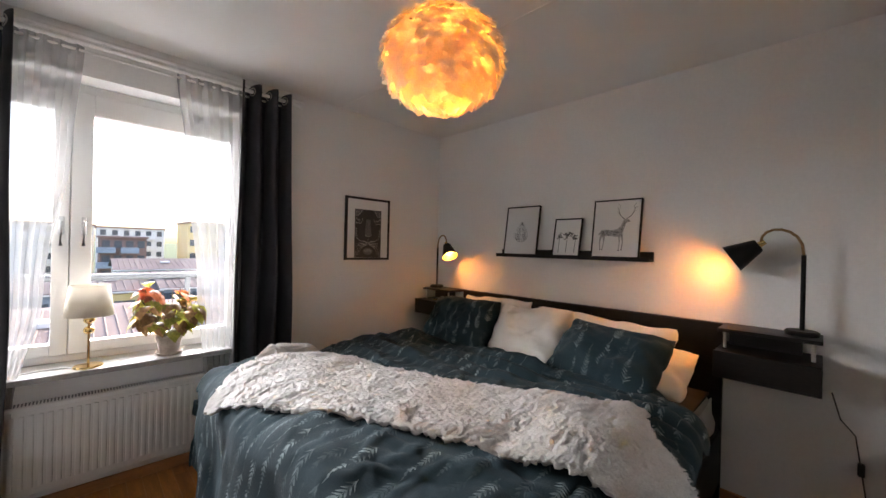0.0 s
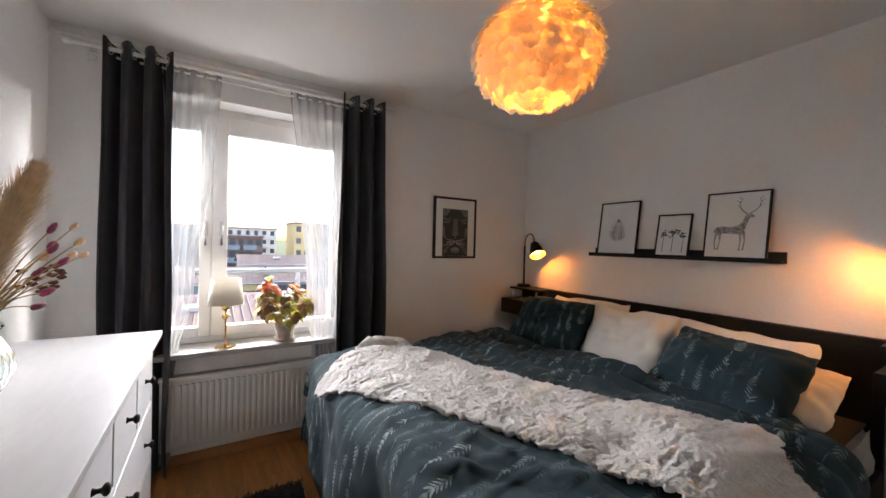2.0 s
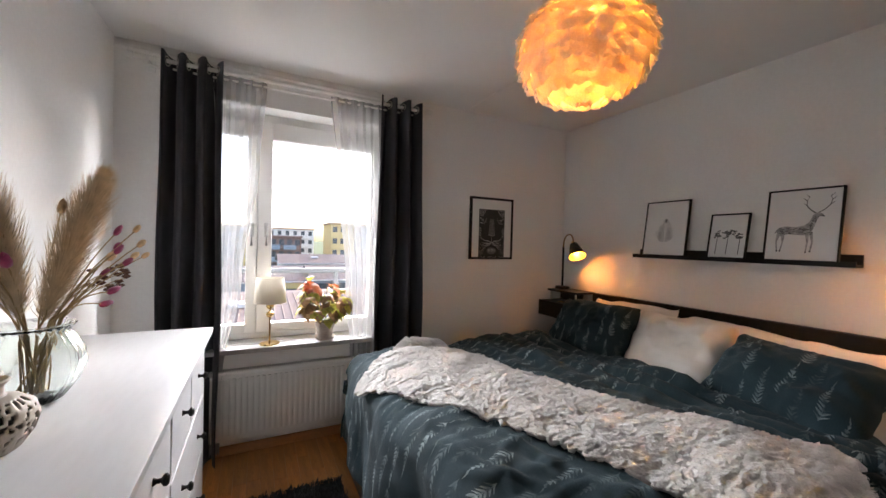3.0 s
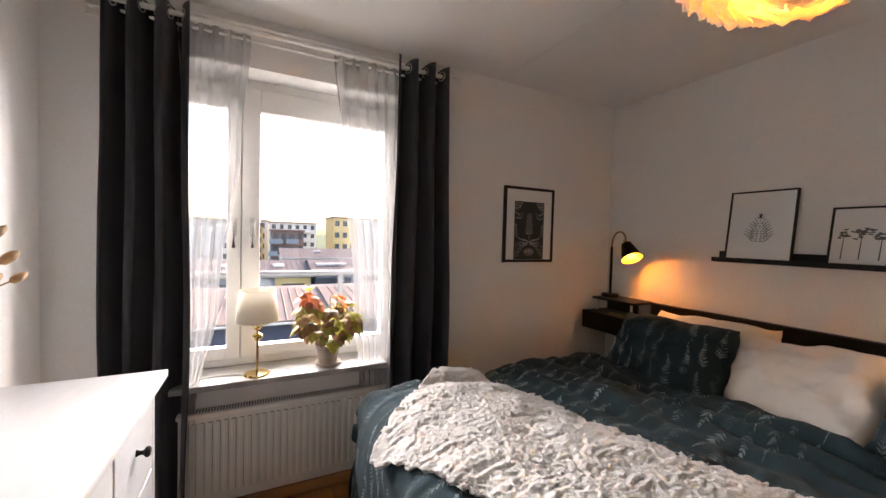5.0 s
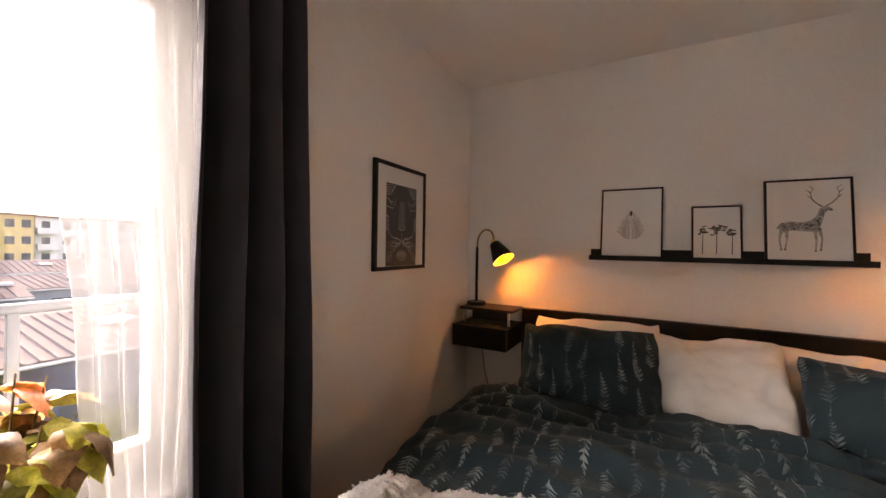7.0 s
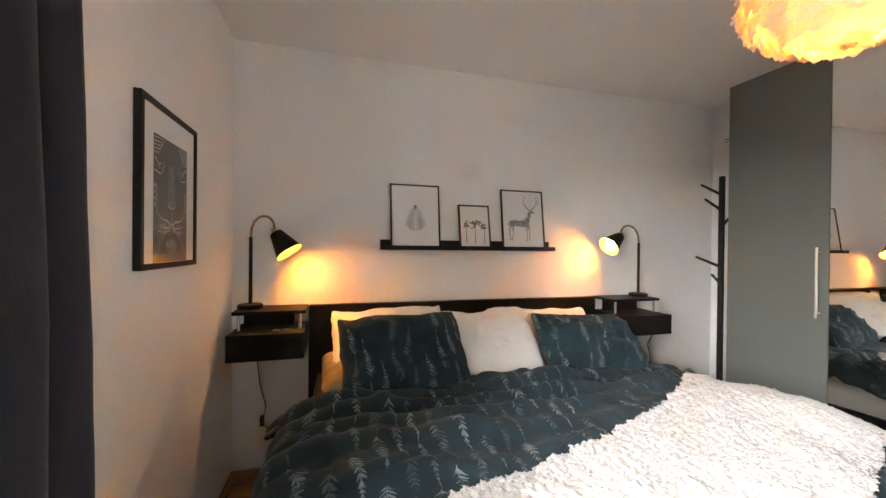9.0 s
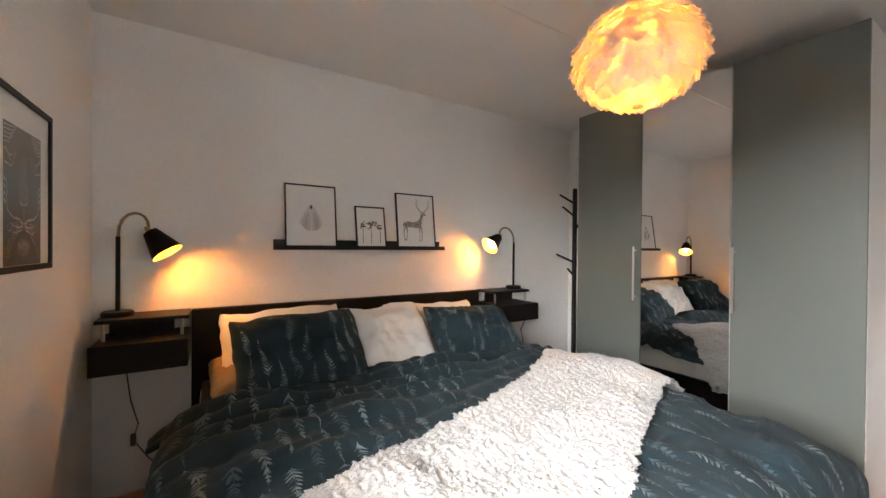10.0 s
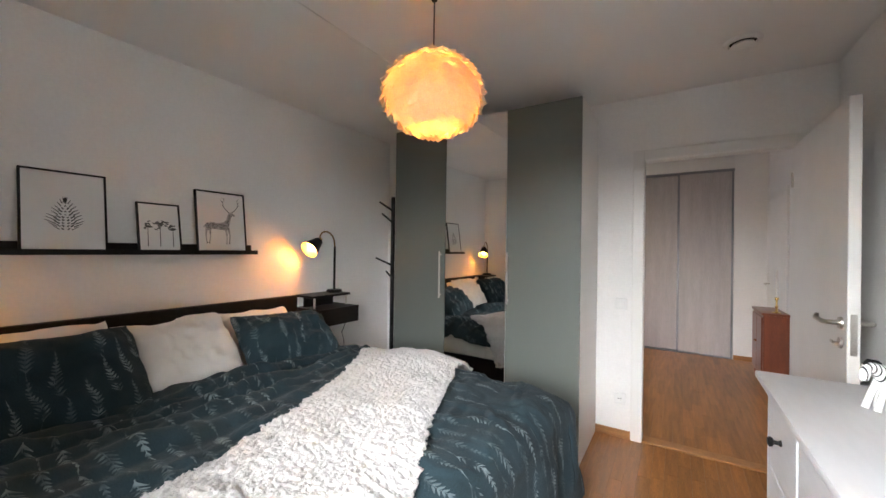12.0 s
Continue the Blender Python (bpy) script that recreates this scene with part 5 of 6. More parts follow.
for y in (2.425, 3.205):
    part("drawer_divider", boxed(FX - 0.022, y - 0.012, 0.655, FX - 0.003, y + 0.012, TZ - 0.022, 0.001), DRESSER, dr)
for x in (TX0 + 0.03, FX - 0.03):
    for y in (TY0 + 0.045, TY1 - 0.045):
        part("foot", boxed(x - 0.022, y - 0.022, 0, x + 0.022, y + 0.022, 0.12, 0.003), DRESSER, dr)


def drawer(y0, y1, z0, z1, knobs):
    d = part("drawer", boxed(FX - 0.016, y0, z0, FX, y1, z1, 0.002), DRESSER, dr)
    part("drawer_box", boxed(TX0 + 0.04, y0 + 0.02, z0 + 0.01, FX - 0.0165, y1 - 0.02, z1 - 0.03), DRESSER, d)
    for y in knobs:
        z = (z0 + z1) / 2
        k = part("knob", lathe([(0.0, 0.0), (0.010, 0.0), (0.006, 0.008), (0.006, 0.016), (0.014, 0.022), (0.015, 0.028), (0.010, 0.033), (0.0, 0.034)], (0, 0, 0), 16), BLACK, d, "round black knob")
        k.matrix_basis = pose(FX, y, z, 0, 90, 0)


for y0, y1 in ((2.073, 2.410), (2.440, 2.797), (2.843, 3.190), (3.220, 3.567)):
    drawer(y0, y1, 0.678, 0.910, ((y0 + y1) / 2,))
for y0, y1 in ((2.073, 2.797), (2.843, 3.567)):
    for z0, z1 in ((0.138, 0.392), (0.418, 0.652)):
        drawer(y0, y1, z0, z1, (y0 + 0.18, y1 - 0.18))

VX, VY, VZ = 0.005, 2.83, TZ
vase = thing("glass_vase", (VX, VY, VZ), "fluted clear glass vase holding dried grasses on the dresser", "vase")
outer = [(0.0, 0.0), (0.052, 0.0), (0.062, 0.008), (0.090, 0.05), (0.103, 0.09), (0.098, 0.13), (0.080, 0.165), (0.068, 0.18), (0.082, 0.195)]
inner = [(r - 0.004 if r > 0.01 else r, z + 0.006 if i < 2 else z) for i, (r, z) in enumerate(outer)][::-1]
part("glass", lathe(outer + [(0.083, 0.197), (0.080, 0.197)] + inner[1:], (VX, VY, VZ), 96, 0.022, 24), CLEAR, vase, smooth=180)

part("rim", tubed([(VX + 0.0815 * math.cos(a), VY + 0.0815 * math.sin(a), VZ + 0.198) for a in [2 * math.pi * i / 40 for i in range(41)]], 0.0028, 8), CLEAR, vase, "rolled glass rim", 180)
bunch = thing("dried_bouquet", (VX, VY, VZ + 0.01), "dried pampas plumes and bunny tail grass, beige and plum", "dried flowers")
rng = random.Random(23)


def stem_to(tip, r=0.0018):
    foot = Vector((VX + rng.uniform(-0.025, 0.025), VY + rng.uniform(-0.025, 0.025), VZ + 0.02))
    tip = Vector(tip)
    neck = Vector((VX + (tip.x - VX) * 0.22, VY + (tip.y - VY) * 0.22, VZ + 0.20))
    pts = [foot.lerp(neck, k / 3) for k in range(3)] + [neck.lerp(tip, k / 5) + Vector((0, 0, 0.02 * math.sin(k / 5 * math.pi))) for k in range(6)]
    part("stem", tubed(pts, r, 5), STRAW, bunch)
    return (tip - neck).normalized()


def tail(tip, d, length, wide, mt):
    q = d.to_track_quat("Z", "Y").to_matrix().to_4x4()
    ob = part("flower_head", lathe([(0.0005, -0.3 * length), (wide * 0.8, -0.15 * length), (wide, 0.15 * length), (wide * 0.75, 0.5 * length), (0.0005, 0.72 * length)], (0, 0, 0), 12, 0.12, 5), mt, bunch, "fuzzy bunny tail head", 180)
    ob.matrix_basis = Matrix.Translation(tip) @ q


def plume(base, tip, bend_by, wide, seed):
    """A pampas plume: thousands of fine hairs round a bowed axis."""
    r2 = random.Random(seed)
    base, tip = Vector(base), Vector(tip)
    verts, faces = [], []
    axis = lambda k: base.lerp(tip, k) + Vector(bend_by) * (k * k)
    side = Vector((1, 0.3, 0)).normalized()
    for i in range(3400):
        k = r2.random() ** 0.8
        p = axis(k)
        d = (axis(min(k + 0.05, 1.05)) - p).normalized()
        a = r2.uniform(0, 2 * math.pi)
        u = d.orthogonal().normalized()
        w = d.cross(u)
        o = u * math.cos(a) + w * math.sin(a)
        spread = wide * (0.25 + math.sin(math.pi * min(1, 0.12 + 0.86 * k)) ** 0.8)
        l = r2.uniform(0.35, 1.0) * spread
        e = p + o * l + d * l * r2.uniform(0.9, 1.9)
        s = o.cross(d).normalized() * 0.0011
        b0 = p + o * l * 0.15
        f = len(verts)
        verts += [b0 - s, b0 + s, (b0 + e) / 2 + s * 0.9 + o * 0.004, (b0 + e) / 2 - s * 0.9 + o * 0.004, e]
        faces += [(f, f + 1, f + 2, f + 3), (f + 3, f + 2, f + 4)]
    me = bpy.data.meshes.new("plume")
    me.from_pydata([tuple(v) for v in verts], [], faces)
    me.materials.append(PAMPAS)
    ob = new("plume", me)
    ob.parent, ob.matrix_parent_inverse = bunch, bunch.matrix_basis.inverted()
    tagged(ob, "feathery beige pampas plume", kind="stuff")
    part("stem", tubed([(VX, VY, VZ + 0.02), (VX + (base.x - VX) * 0.5, VY + (base.y - VY) * 0.5, VZ + 0.18), base, axis(0.5), axis(0.97)], [0.003, 0.003, 0.0025, 0.002, 0.001], 6), STRAW, bunch)


plume((0.015, 2.86, VZ + 0.20), (0.07, 2.98, VZ + 0.60), (0.02, 0.05, 0.02), 0.062, 1)
plume((-0.005, 2.80, VZ + 0.22), (-0.035, 2.745, VZ + 0.60), (-0.02, -0.05, 0.0), 0.055, 2)
for tx, ty, tz, mt in ((0.11, 3.06, 0.44, PLUM), (0.12, 3.03, 0.38, PLUM), (0.10, 3.10, 0.39, PLUM), (0.13, 3.08, 0.34, PLUM), (0.09, 3.02, 0.31, PLUM), (0.12, 2.98, 0.26, PLUM),
                       (0.10, 2.99, 0.22, PLUM), (0.14, 3.14, 0.45, BEIGE_TAIL), (0.15, 3.15, 0.40, BEIGE_TAIL), (0.14, 3.12, 0.36, BEIGE_TAIL), (0.16, 3.16, 0.36, BEIGE_TAIL),
                       (0.10, 3.04, 0.36, BEIGE_TAIL), (-0.05, 2.72, 0.44, BEIGE_TAIL), (-0.02, 2.74, 0.47, PLUM), (-0.05, 2.66, 0.43, PLUM), (0.0, 2.73, 0.36, PLUM), (-0.01, 2.70, 0.34, PLUM),
                       (-0.04, 2.68, 0.32, BEIGE_TAIL), (-0.03, 2.66, 0.31, PLUM), (0.02, 2.94, 0.50, BEIGE_TAIL)):
    p = Vector((tx, ty, VZ + tz))
    tail(p, stem_to(p), rng.uniform(0.036, 0.048), rng.uniform(0.0085, 0.012), mt)
for i in range(16):
    p = Vector((0.11 + rng.gauss(0, 0.03), 3.06 + rng.gauss(0, 0.035), VZ + 0.29 + rng.gauss(0, 0.022)))
    if i % 3 == 0:
        stem_to(p, 0.0013)
    bm = bmesh.new()
    for j in range(6):
        a = j * math.pi / 3
        tube(bm, [p, p + Vector((0.010 * math.cos(a), 0.010 * math.sin(a), 0.008))], [0.003, 0.0045], 5)
    part("dry_blossom", bm, DRY_FLOWER, bunch, "small brown dried blossom")

# pierced ceramic vase
KX, KY = 0.055, 2.56
cv = thing("ceramic_vase", (KX, KY, TZ), "round beige ceramic vase pierced with many holes", "vase")
prof = [(0.045, 0.0), (0.052, 0.004), (0.075, 0.03), (0.084, 0.055), (0.076, 0.08), (0.05, 0.098), (0.02, 0.106), (0.017, 0.112), (0.017, 0.128), (0.030, 0.140)]
fine = []
for (r0, z0), (r1, z1) in zip(prof, prof[1:]):
    fine += [(r0 + (r1 - r0) * k / 5, z0 + (z1 - z0) * k / 5) for k in range(5)]
bm = lathe(fine + [prof[-1]], (KX, KY, TZ), 96, squash=0.72)
gone = []
for f in bm.faces:
    c = f.calc_center_median()
    h = c.z - TZ
    if 0.012 < h < 0.098:
        a = math.atan2(c.y - KY, (c.x - KX) / 0.72)
        cell = noise.voronoi(Vector((math.cos(a) * 4.4, math.sin(a) * 4.4, h * 62)))[0]
        if cell[1] - cell[0] > 0.26:
            gone.append(f)
bmesh.ops.delete(bm, geom=gone, context="FACES")
solid(part("body", bm, CERAMIC, cv, smooth=60), 0.005)
# A dark brown skin behind the holes paints in the hollow's shade.
part("hollow_shade", lathe([(0.0, 0.004), (0.04, 0.006), (0.066, 0.03), (0.074, 0.055), (0.066, 0.078), (0.03, 0.094)], (KX, KY, TZ), 32, squash=0.70), BROWN, cv, "dark brown inner skin painting in the shade of the hollow")

# zebra figurine: one plain mesh
STRIPE = material("black_white_stripes", (0.82, 0.82, 0.80), 0.4)
t = STRIPE.node_tree
wv = t.nodes.new("ShaderNodeTexWave")
wv.inputs["Scale"].default_value, wv.inputs["Distortion"].default_value = 30.0, 0.8
co = t.nodes.new("ShaderNodeTexCoord")
rp = t.nodes.new("ShaderNodeValToRGB")
rp.color_ramp.interpolation = "CONSTANT"
rp.color_ramp.elements[0].color, rp.color_ramp.elements[1].color = (0.012, 0.012, 0.012, 1), (0.82, 0.82, 0.80, 1)
rp.color_ramp.elements[1].position = 0.22
mpz = t.nodes.new("ShaderNodeMapping")
mpz.inputs["Rotation"].default_value = (0, 0, radians(-32))
t.links.new(co.outputs["Object"], mpz.inputs[0])
t.links.new(mpz.outputs[0], wv.inputs[0])
t.links.new(wv.outputs[1], rp.inputs[0])
t.links.new(rp.outputs[0], t.nodes["Principled BSDF"].inputs["Base Color"])
bm = bmesh.new()
tube(bm, [(0, -0.045, 0.088), (0, -0.03, 0.09), (0, 0.0, 0.088), (0, 0.04, 0.09), (0, 0.062, 0.086)], [0.014, 0.025, 0.024, 0.026, 0.012], 16)
tube(bm, [(0, -0.028, 0.095), (0, -0.05, 0.118), (0, -0.075, 0.128), (0, -0.09, 0.124)], [0.024, 0.021, 0.016, 0.012], 14)
tube(bm, [(0, -0.080, 0.130), (0, -0.093, 0.108), (0, -0.096, 0.088), (0, -0.096, 0.083)], [0.012, 0.014, 0.010, 0.006], 14)
tube(bm, [(0, 0.062, 0.095), (0, 0.078, 0.07), (0, 0.08, 0.045)], [0.004, 0.003, 0.005], 8)
striped = len(bm.faces)
for y, out in ((-0.036, -0.036), (-0.030, -0.004), (0.046, 0.004), (0.050, 0.034)):
    for x in (-0.013, 0.013):
        tube(bm, [(x, y, 0.085), (x * 1.15, y + out * 0.6, 0.04), (x * 1.25, y + out, 0.0)], [0.011, 0.0085, 0.009], 10)
bm.faces.ensure_lookup_table()
for f in bm.faces[striped:]:
    f.material_index = 1
legs_end = len(bm.faces)
tube(bm, [(0, -0.096, 0.136), (0, -0.082, 0.1475), (0, -0.055, 0.143), (0, -0.03, 0.124), (0, -0.012, 0.108)], [0.003, 0.005, 0.0055, 0.005, 0.003], 10)
bm.faces.ensure_lookup_table()
for f in bm.faces[legs_end:]:
    f.material_index = 2
bmesh.ops.transform(bm, matrix=Matrix.Translation((0.072, 2.250, TZ)) @ pose(0, 0, 0, 0, 0, 122) @ Matrix.Scale(0.9, 4), verts=bm.verts)
tagged(part("zebra_figurine", bm, STRIPE, None, "", 60), "small black and white striped zebra figurine on the dresser", "figurine")
ZEBRA_MESH = bpy.data.objects["zebra_figurine"].data
ZEBRA_MESH.materials.append(PLASTIC)
ZEBRA_MESH.materials.append(BLACK_MATT)

# ---- on the window sill ----
LX, LY, LZ = 0.60, 4.215, WZ0 + 0.03
wl = thing("window_lamp", (LX, LY, LZ), "slim brass table lamp with a white cloth shade, unlit", "lamp")
part("base", lathe([(0, 0), (0.062, 0), (0.063, 0.004), (0.058, 0.009), (0.0, 0.011)], (LX, LY, LZ), 36), BRASS, wl)
part("stem", tubed([(LX, LY, LZ + 0.008), (LX, LY, LZ + 0.33)], 0.0055, 10), BRASS, wl)
for z in (0.195, 0.25):
    part("ball", lathe([(0.001, -0.021)] + [(0.024 * math.sin(a), -0.021 * math.cos(a)) for a in [math.pi * i / 14 for i in range(1, 14)]] + [(0.001, 0.021)], (LX, LY, LZ + z), 28), BRASS, wl, "polished brass ball", 180)
sh = part("shade", lathe([(0.100, 0.275), (0.082, 0.435)], (LX, LY, LZ), 48), PAPER_SHADE, wl, "white cloth drum shade", 180)
solid(sh, 0.002)
for r, z in ((0.100, 0.275), (0.082, 0.435)):
    part("shade_rim", tubed([(LX + r * math.cos(a), LY + r * math.sin(a), LZ + z) for a in [2 * math.pi * i / 40 for i in range(41)]], 0.0022, 6), PAPER_SHADE, wl)
part("spider", tubed([(LX - 0.082, LY, LZ + 0.42), (LX + 0.082, LY, LZ + 0.42)], 0.0015, 6), BRASS, wl)
part("power_cord", tubed([(LX - 0.05, LY, LZ + 0.006), (LX - 0.09, LY + 0.02, LZ + 0.004), (LX - 0.16, LY + 0.035, LZ + 0.004), (LX - 0.24, LY + 0.02, LZ + 0.004), (LX - 0.31, LY - 0.02, LZ + 0.004)], 0.003, 8), CORD_WHITE, wl, "white power cord")

GX, GY = 0.955, 4.235
pot = thing("plant_pot", (GX, GY, LZ), "grey-washed clay flower pot on a saucer", "flower pot")
part("saucer", lathe([(0, 0.002), (0.056, 0.0), (0.068, 0.012), (0.070, 0.020), (0.065, 0.020), (0.055, 0.008), (0.0, 0.007)], (GX, GY, LZ), 36), CLAY, pot)
part("pot", lathe([(0.0, 0.0085), (0.048, 0.0085), (0.062, 0.09), (0.066, 0.092), (0.069, 0.118), (0.063, 0.119), (0.060, 0.100), (0.0, 0.100)], (GX, GY, LZ), 36), CLAY, pot)
part("soil", lathe([(0.0, 0.108), (0.03, 0.107), (0.0595, 0.103)], (GX, GY, LZ), 20), SOIL, pot)
plant = thing("potted_plant", (GX, GY, LZ + 0.1), "bushy coleus plant with green, rust and bronze leaves", "plant")
rng = random.Random(41)


def leaf_mesh(name, mt, seed):
    r2 = random.Random(seed)
    bm = bmesh.new()
    rows = []
    n = 7
    for i in range(n + 1):
        k = i / n
        wv_ = 0.37 * (math.sin(math.pi * k ** 0.72) ** 0.85) * (1 - 0.15 * k)
        row = []
        for e in (-1, -0.5, 0, 0.5, 1):
            scal = 1 + 0.10 * (i % 2) * (abs(e) == 1)
            row.append(bm.verts.new((e * wv_ * scal, k, 0.16 * math.sin(math.pi * k) - 0.30 * k * k - 0.10 * abs(e) * math.sin(math.pi * k) + 0.03 * r2.uniform(-1, 1))))
        rows.append(row)
    for a, b in zip(rows, rows[1:]):
        for j in range(4):
            bm.faces.new((a[j], a[j + 1], b[j + 1], b[j]))
    return mesh_of(name, bm, mt, 180)


LEAVES = [leaf_mesh("leaf", m, i) for i, m in enumerate((LEAF_GREEN, LEAF_BROWN, LEAF_RED, LEAF_GREEN, LEAF_BROWN, LEAF_RED))]
shoots = []
for i in range(15):
    a = 2 * math.pi * i / 15 + rng.uniform(-0.2, 0.2)
    reach = rng.uniform(0.06, 0.175)
    high = rng.uniform(0.20, 0.40) - reach * 0.45
    foot = Vector((GX + 0.025 * math.cos(a), GY + 0.025 * math.sin(a), LZ + 0.10))
    tip = Vector((GX - 0.025 + reach * math.cos(a) * 1.25, GY + reach * math.sin(a) * 0.85 - 0.01, LZ + 0.10 + high))
    mid = foot.lerp(tip, 0.5) + Vector((0.02 * math.cos(a), 0.02 * math.sin(a), 0.02))
    part("shoot", tubed([foot, mid, tip], [0.004, 0.003, 0.002], 6), STALK, plant)
    shoots.append((foot, mid, tip, a))
for foot, mid, tip, a in shoots:
    for j in range(9):
        k = rng.uniform(0.30, 1.0) if j < 9 else 1.0
        p = foot.lerp(mid, k * 2) if k < 0.5 else mid.lerp(tip, k * 2 - 1)
        high = (p.z - LZ - 0.1) / 0.36
        kind_ = 2 if high > 0.66 and rng.random() < 0.70 else rng.choice((0, 1, 1, 3, 4, 0))
        yaw = math.degrees(a) - 90 + rng.uniform(-95, 95)
        size = rng.uniform(0.068, 0.116) * (0.9 if high > 0.7 else 1.0)
        ob = shared("leaf", LEAVES[kind_ if kind_ != 2 else rng.choice((2, 5))], plant,
                    Matrix.Translation(p) @ pose(0, 0, 0, 0, 0, yaw) @ pose(0, 0, 0, rng.uniform(-46, 6) - (1 - high) * 18, rng.uniform(-25, 25), 0) @ Matrix.Scale(size, 4))

# ---- rug by the bed ----
rg = thing("shag_rug", (0.74, 3.2, 0.016), "dark grey shaggy rug on the parquet beside the bed", "rug")
QX0, QX1, QY0, QY1 = 0.50, 0.96, 2.55, 3.66
part("backing", boxed(QX0 + 0.01, QY0 + 0.01, 0.0165, QX1 - 0.01, QY1 - 0.01, 0.022), RUG, rg)
rng = random.Random(6)
verts, faces = [], []
for i in range(9000):
    x, y = rng.uniform(QX0, QX1), rng.uniform(QY0, QY1)
    h, a = rng.uniform(0.018, 0.036), rng.uniform(0, 6.28)
    dx, dy = math.cos(a) * 0.014, math.sin(a) * 0.014
    wx, wy = -math.sin(a) * 0.003, math.cos(a) * 0.003
    f = len(verts)
    verts += [(x - wx, y - wy, 0.020), (x + wx, y + wy, 0.020), (x + dx + wx, y + dy + wy, 0.020 + h), (x + dx - wx, y + dy - wy, 0.020 + h)]
    faces.append((f, f + 1, f + 2, f + 3))
me = bpy.data.meshes.new("pile")
me.from_pydata(verts, [], faces)
me.materials.append(RUG)
pile = new("pile", me)
pile.parent, pile.matrix_parent_inverse = rg, rg.matrix_basis.inverted()
tagged(pile, "deep shaggy pile", kind="stuff")

# ---- outside ----
GZ = -9.0
GRASS = material("far_grass", (0.07, 0.10, 0.04), 0.95, vary=0.3, scale=0.3, fine=0.3, fine_scale=4)
WHITE_R = material("white_render", (0.50, 0.50, 0.49), 0.9, vary=0.05, scale=0.4, fine=0.03, fine_scale=8)
YELLOW_R = material("yellow_render", (0.48, 0.36, 0.16), 0.9, vary=0.05, scale=0.4, fine=0.03, fine_scale=8)
BROWN_R = material("brown_cladding", (0.16, 0.10, 0.085), 0.9, vary=0.1, scale=0.5, fine=0.05, fine_scale=8)
BLUE_R = material("blue_grey_boards", (0.17, 0.21, 0.25), 0.85, vary=0.1, scale=0.6, fine=0.08, fine_scale=10)
NAVY_R = material("dark_blue_boards", (0.045, 0.06, 0.10), 0.85, vary=0.1, scale=0.6, fine=0.08, fine_scale=10)
TILE_R = material("grey_brown_roof_tiles", (0.10, 0.08, 0.075), 0.85, vary=0.12, scale=0.5, fine=0.15, fine_scale=6)
TILE_P = material("pale_roof_tiles", (0.16, 0.125, 0.11), 0.85, vary=0.1, scale=0.5, fine=0.12, fine_scale=6)
DARK_GLASS = material("far_window_glass", (0.05, 0.06, 0.07), 0.15)
RAIL_M = material("grey_balcony_rail", (0.045, 0.05, 0.056), 0.5, metal=0.2)
CROWN = material("far_leaves", (0.055, 0.09, 0.03), 0.8, vary=0.4, scale=2, random_tint=0.2)
setting("ground", boxed(-2500, 5.5, GZ - 0.2, 2500, 4500, GZ), GRASS, "green ground far below the window", "ground")

balc = thing("balcony_rail", (0.7, 5.5, -0.3), "grey metal balcony railing outside the window", "railing")
part("handrail", tubed([(-2.5, 5.55, 1.075), (4.0, 5.55, 1.075)], 0.026, 12), RAIL_M, balc)
for x in (-1.2, 1.27, 3.7):
    part("post", boxed(x - 0.02, 5.53, -0.30, x + 0.02, 5.57, 1.06, 0.003), RAIL_M, balc)
part("low_rail", tubed([(-2.5, 5.55, -0.1), (4.0, 5.55, -0.1)], 0.015, 8), RAIL_M, balc)
setting("balcony_floor", boxed(-2.5, OUT, -0.45, 4.0, 5.62, -0.30), WHITE_R, "concrete balcony slab outside the window", "balcony")


def block(name, x0, x1, y, deep, top, wall_m, storeys, cols, label, balconies=(), base=GZ, band=None):
    """A flat-roofed block of flats with real window openings' glass and reveals."""
    b = thing(name, ((x0 + x1) / 2, y, base), label, "apartment building", "far apartment blocks")
    part("wall", boxed(x0, y, base, x1, y + deep, top), wall_m, b, "", 0)
    part("roof", boxed(x0 - 0.3, y - 0.3, top, x1 + 0.3, y + deep + 0.3, top + 0.35), BROWN_R, b, "", 0)
    step, w = (top - base) / storeys, (x1 - x0) / cols
    pane_ = mesh_of("window", boxed(-0.55, -0.03, 0, 0.55, 0.05, 1.35), DARK_GLASS, 0)
    sillm = mesh_of("window_frame", boxed(-0.62, -0.08, -0.10, 0.62, -0.02, -0.02), WHITE_R, 0)
    slab = mesh_of("balcony", boxed(-1.3, -1.3, -0.15, 1.3, 0.0, 0.9), WHITE_R if wall_m is not BROWN_R else BLUE_R, 0)
    for s in range(storeys):
        for c in range(cols):
            x, z = x0 + w * (c + 0.5), base + step * s + 0.9
            o = shared("window", pane_, b, Matrix.Translation((x, y, z)))
            if c in balconies:
                shared("balcony", slab, b, Matrix.Translation((x, y, z - 0.8)))
    return b


block("apartment_building", -22, 2.6, 110, 12, 4.4, WHITE_R, 5, 9, "white rendered block of flats far beyond the roofs", (2, 6))
block("apartment_building", 3.4, 17, 128, 12, 4.6, WHITE_R, 5, 6, "white rendered block of flats far beyond the roofs", (4,))
block("apartment_building", 3.0, 9.6, 92, 10, 1.9, BROWN_R, 4, 4, "brown and white block of flats with balconies", (0, 2))
block("apartment_building", 17.2, 23.0, 98, 12, 5.6, YELLOW_R, 5, 3, "yellow rendered block of flats beyond the roofs", ())
block("apartment_building", 23.3, 40.0, 99, 12, 5.5, WHITE_R, 5, 6, "white rendered block of flats with stacked balconies", (0, 3))
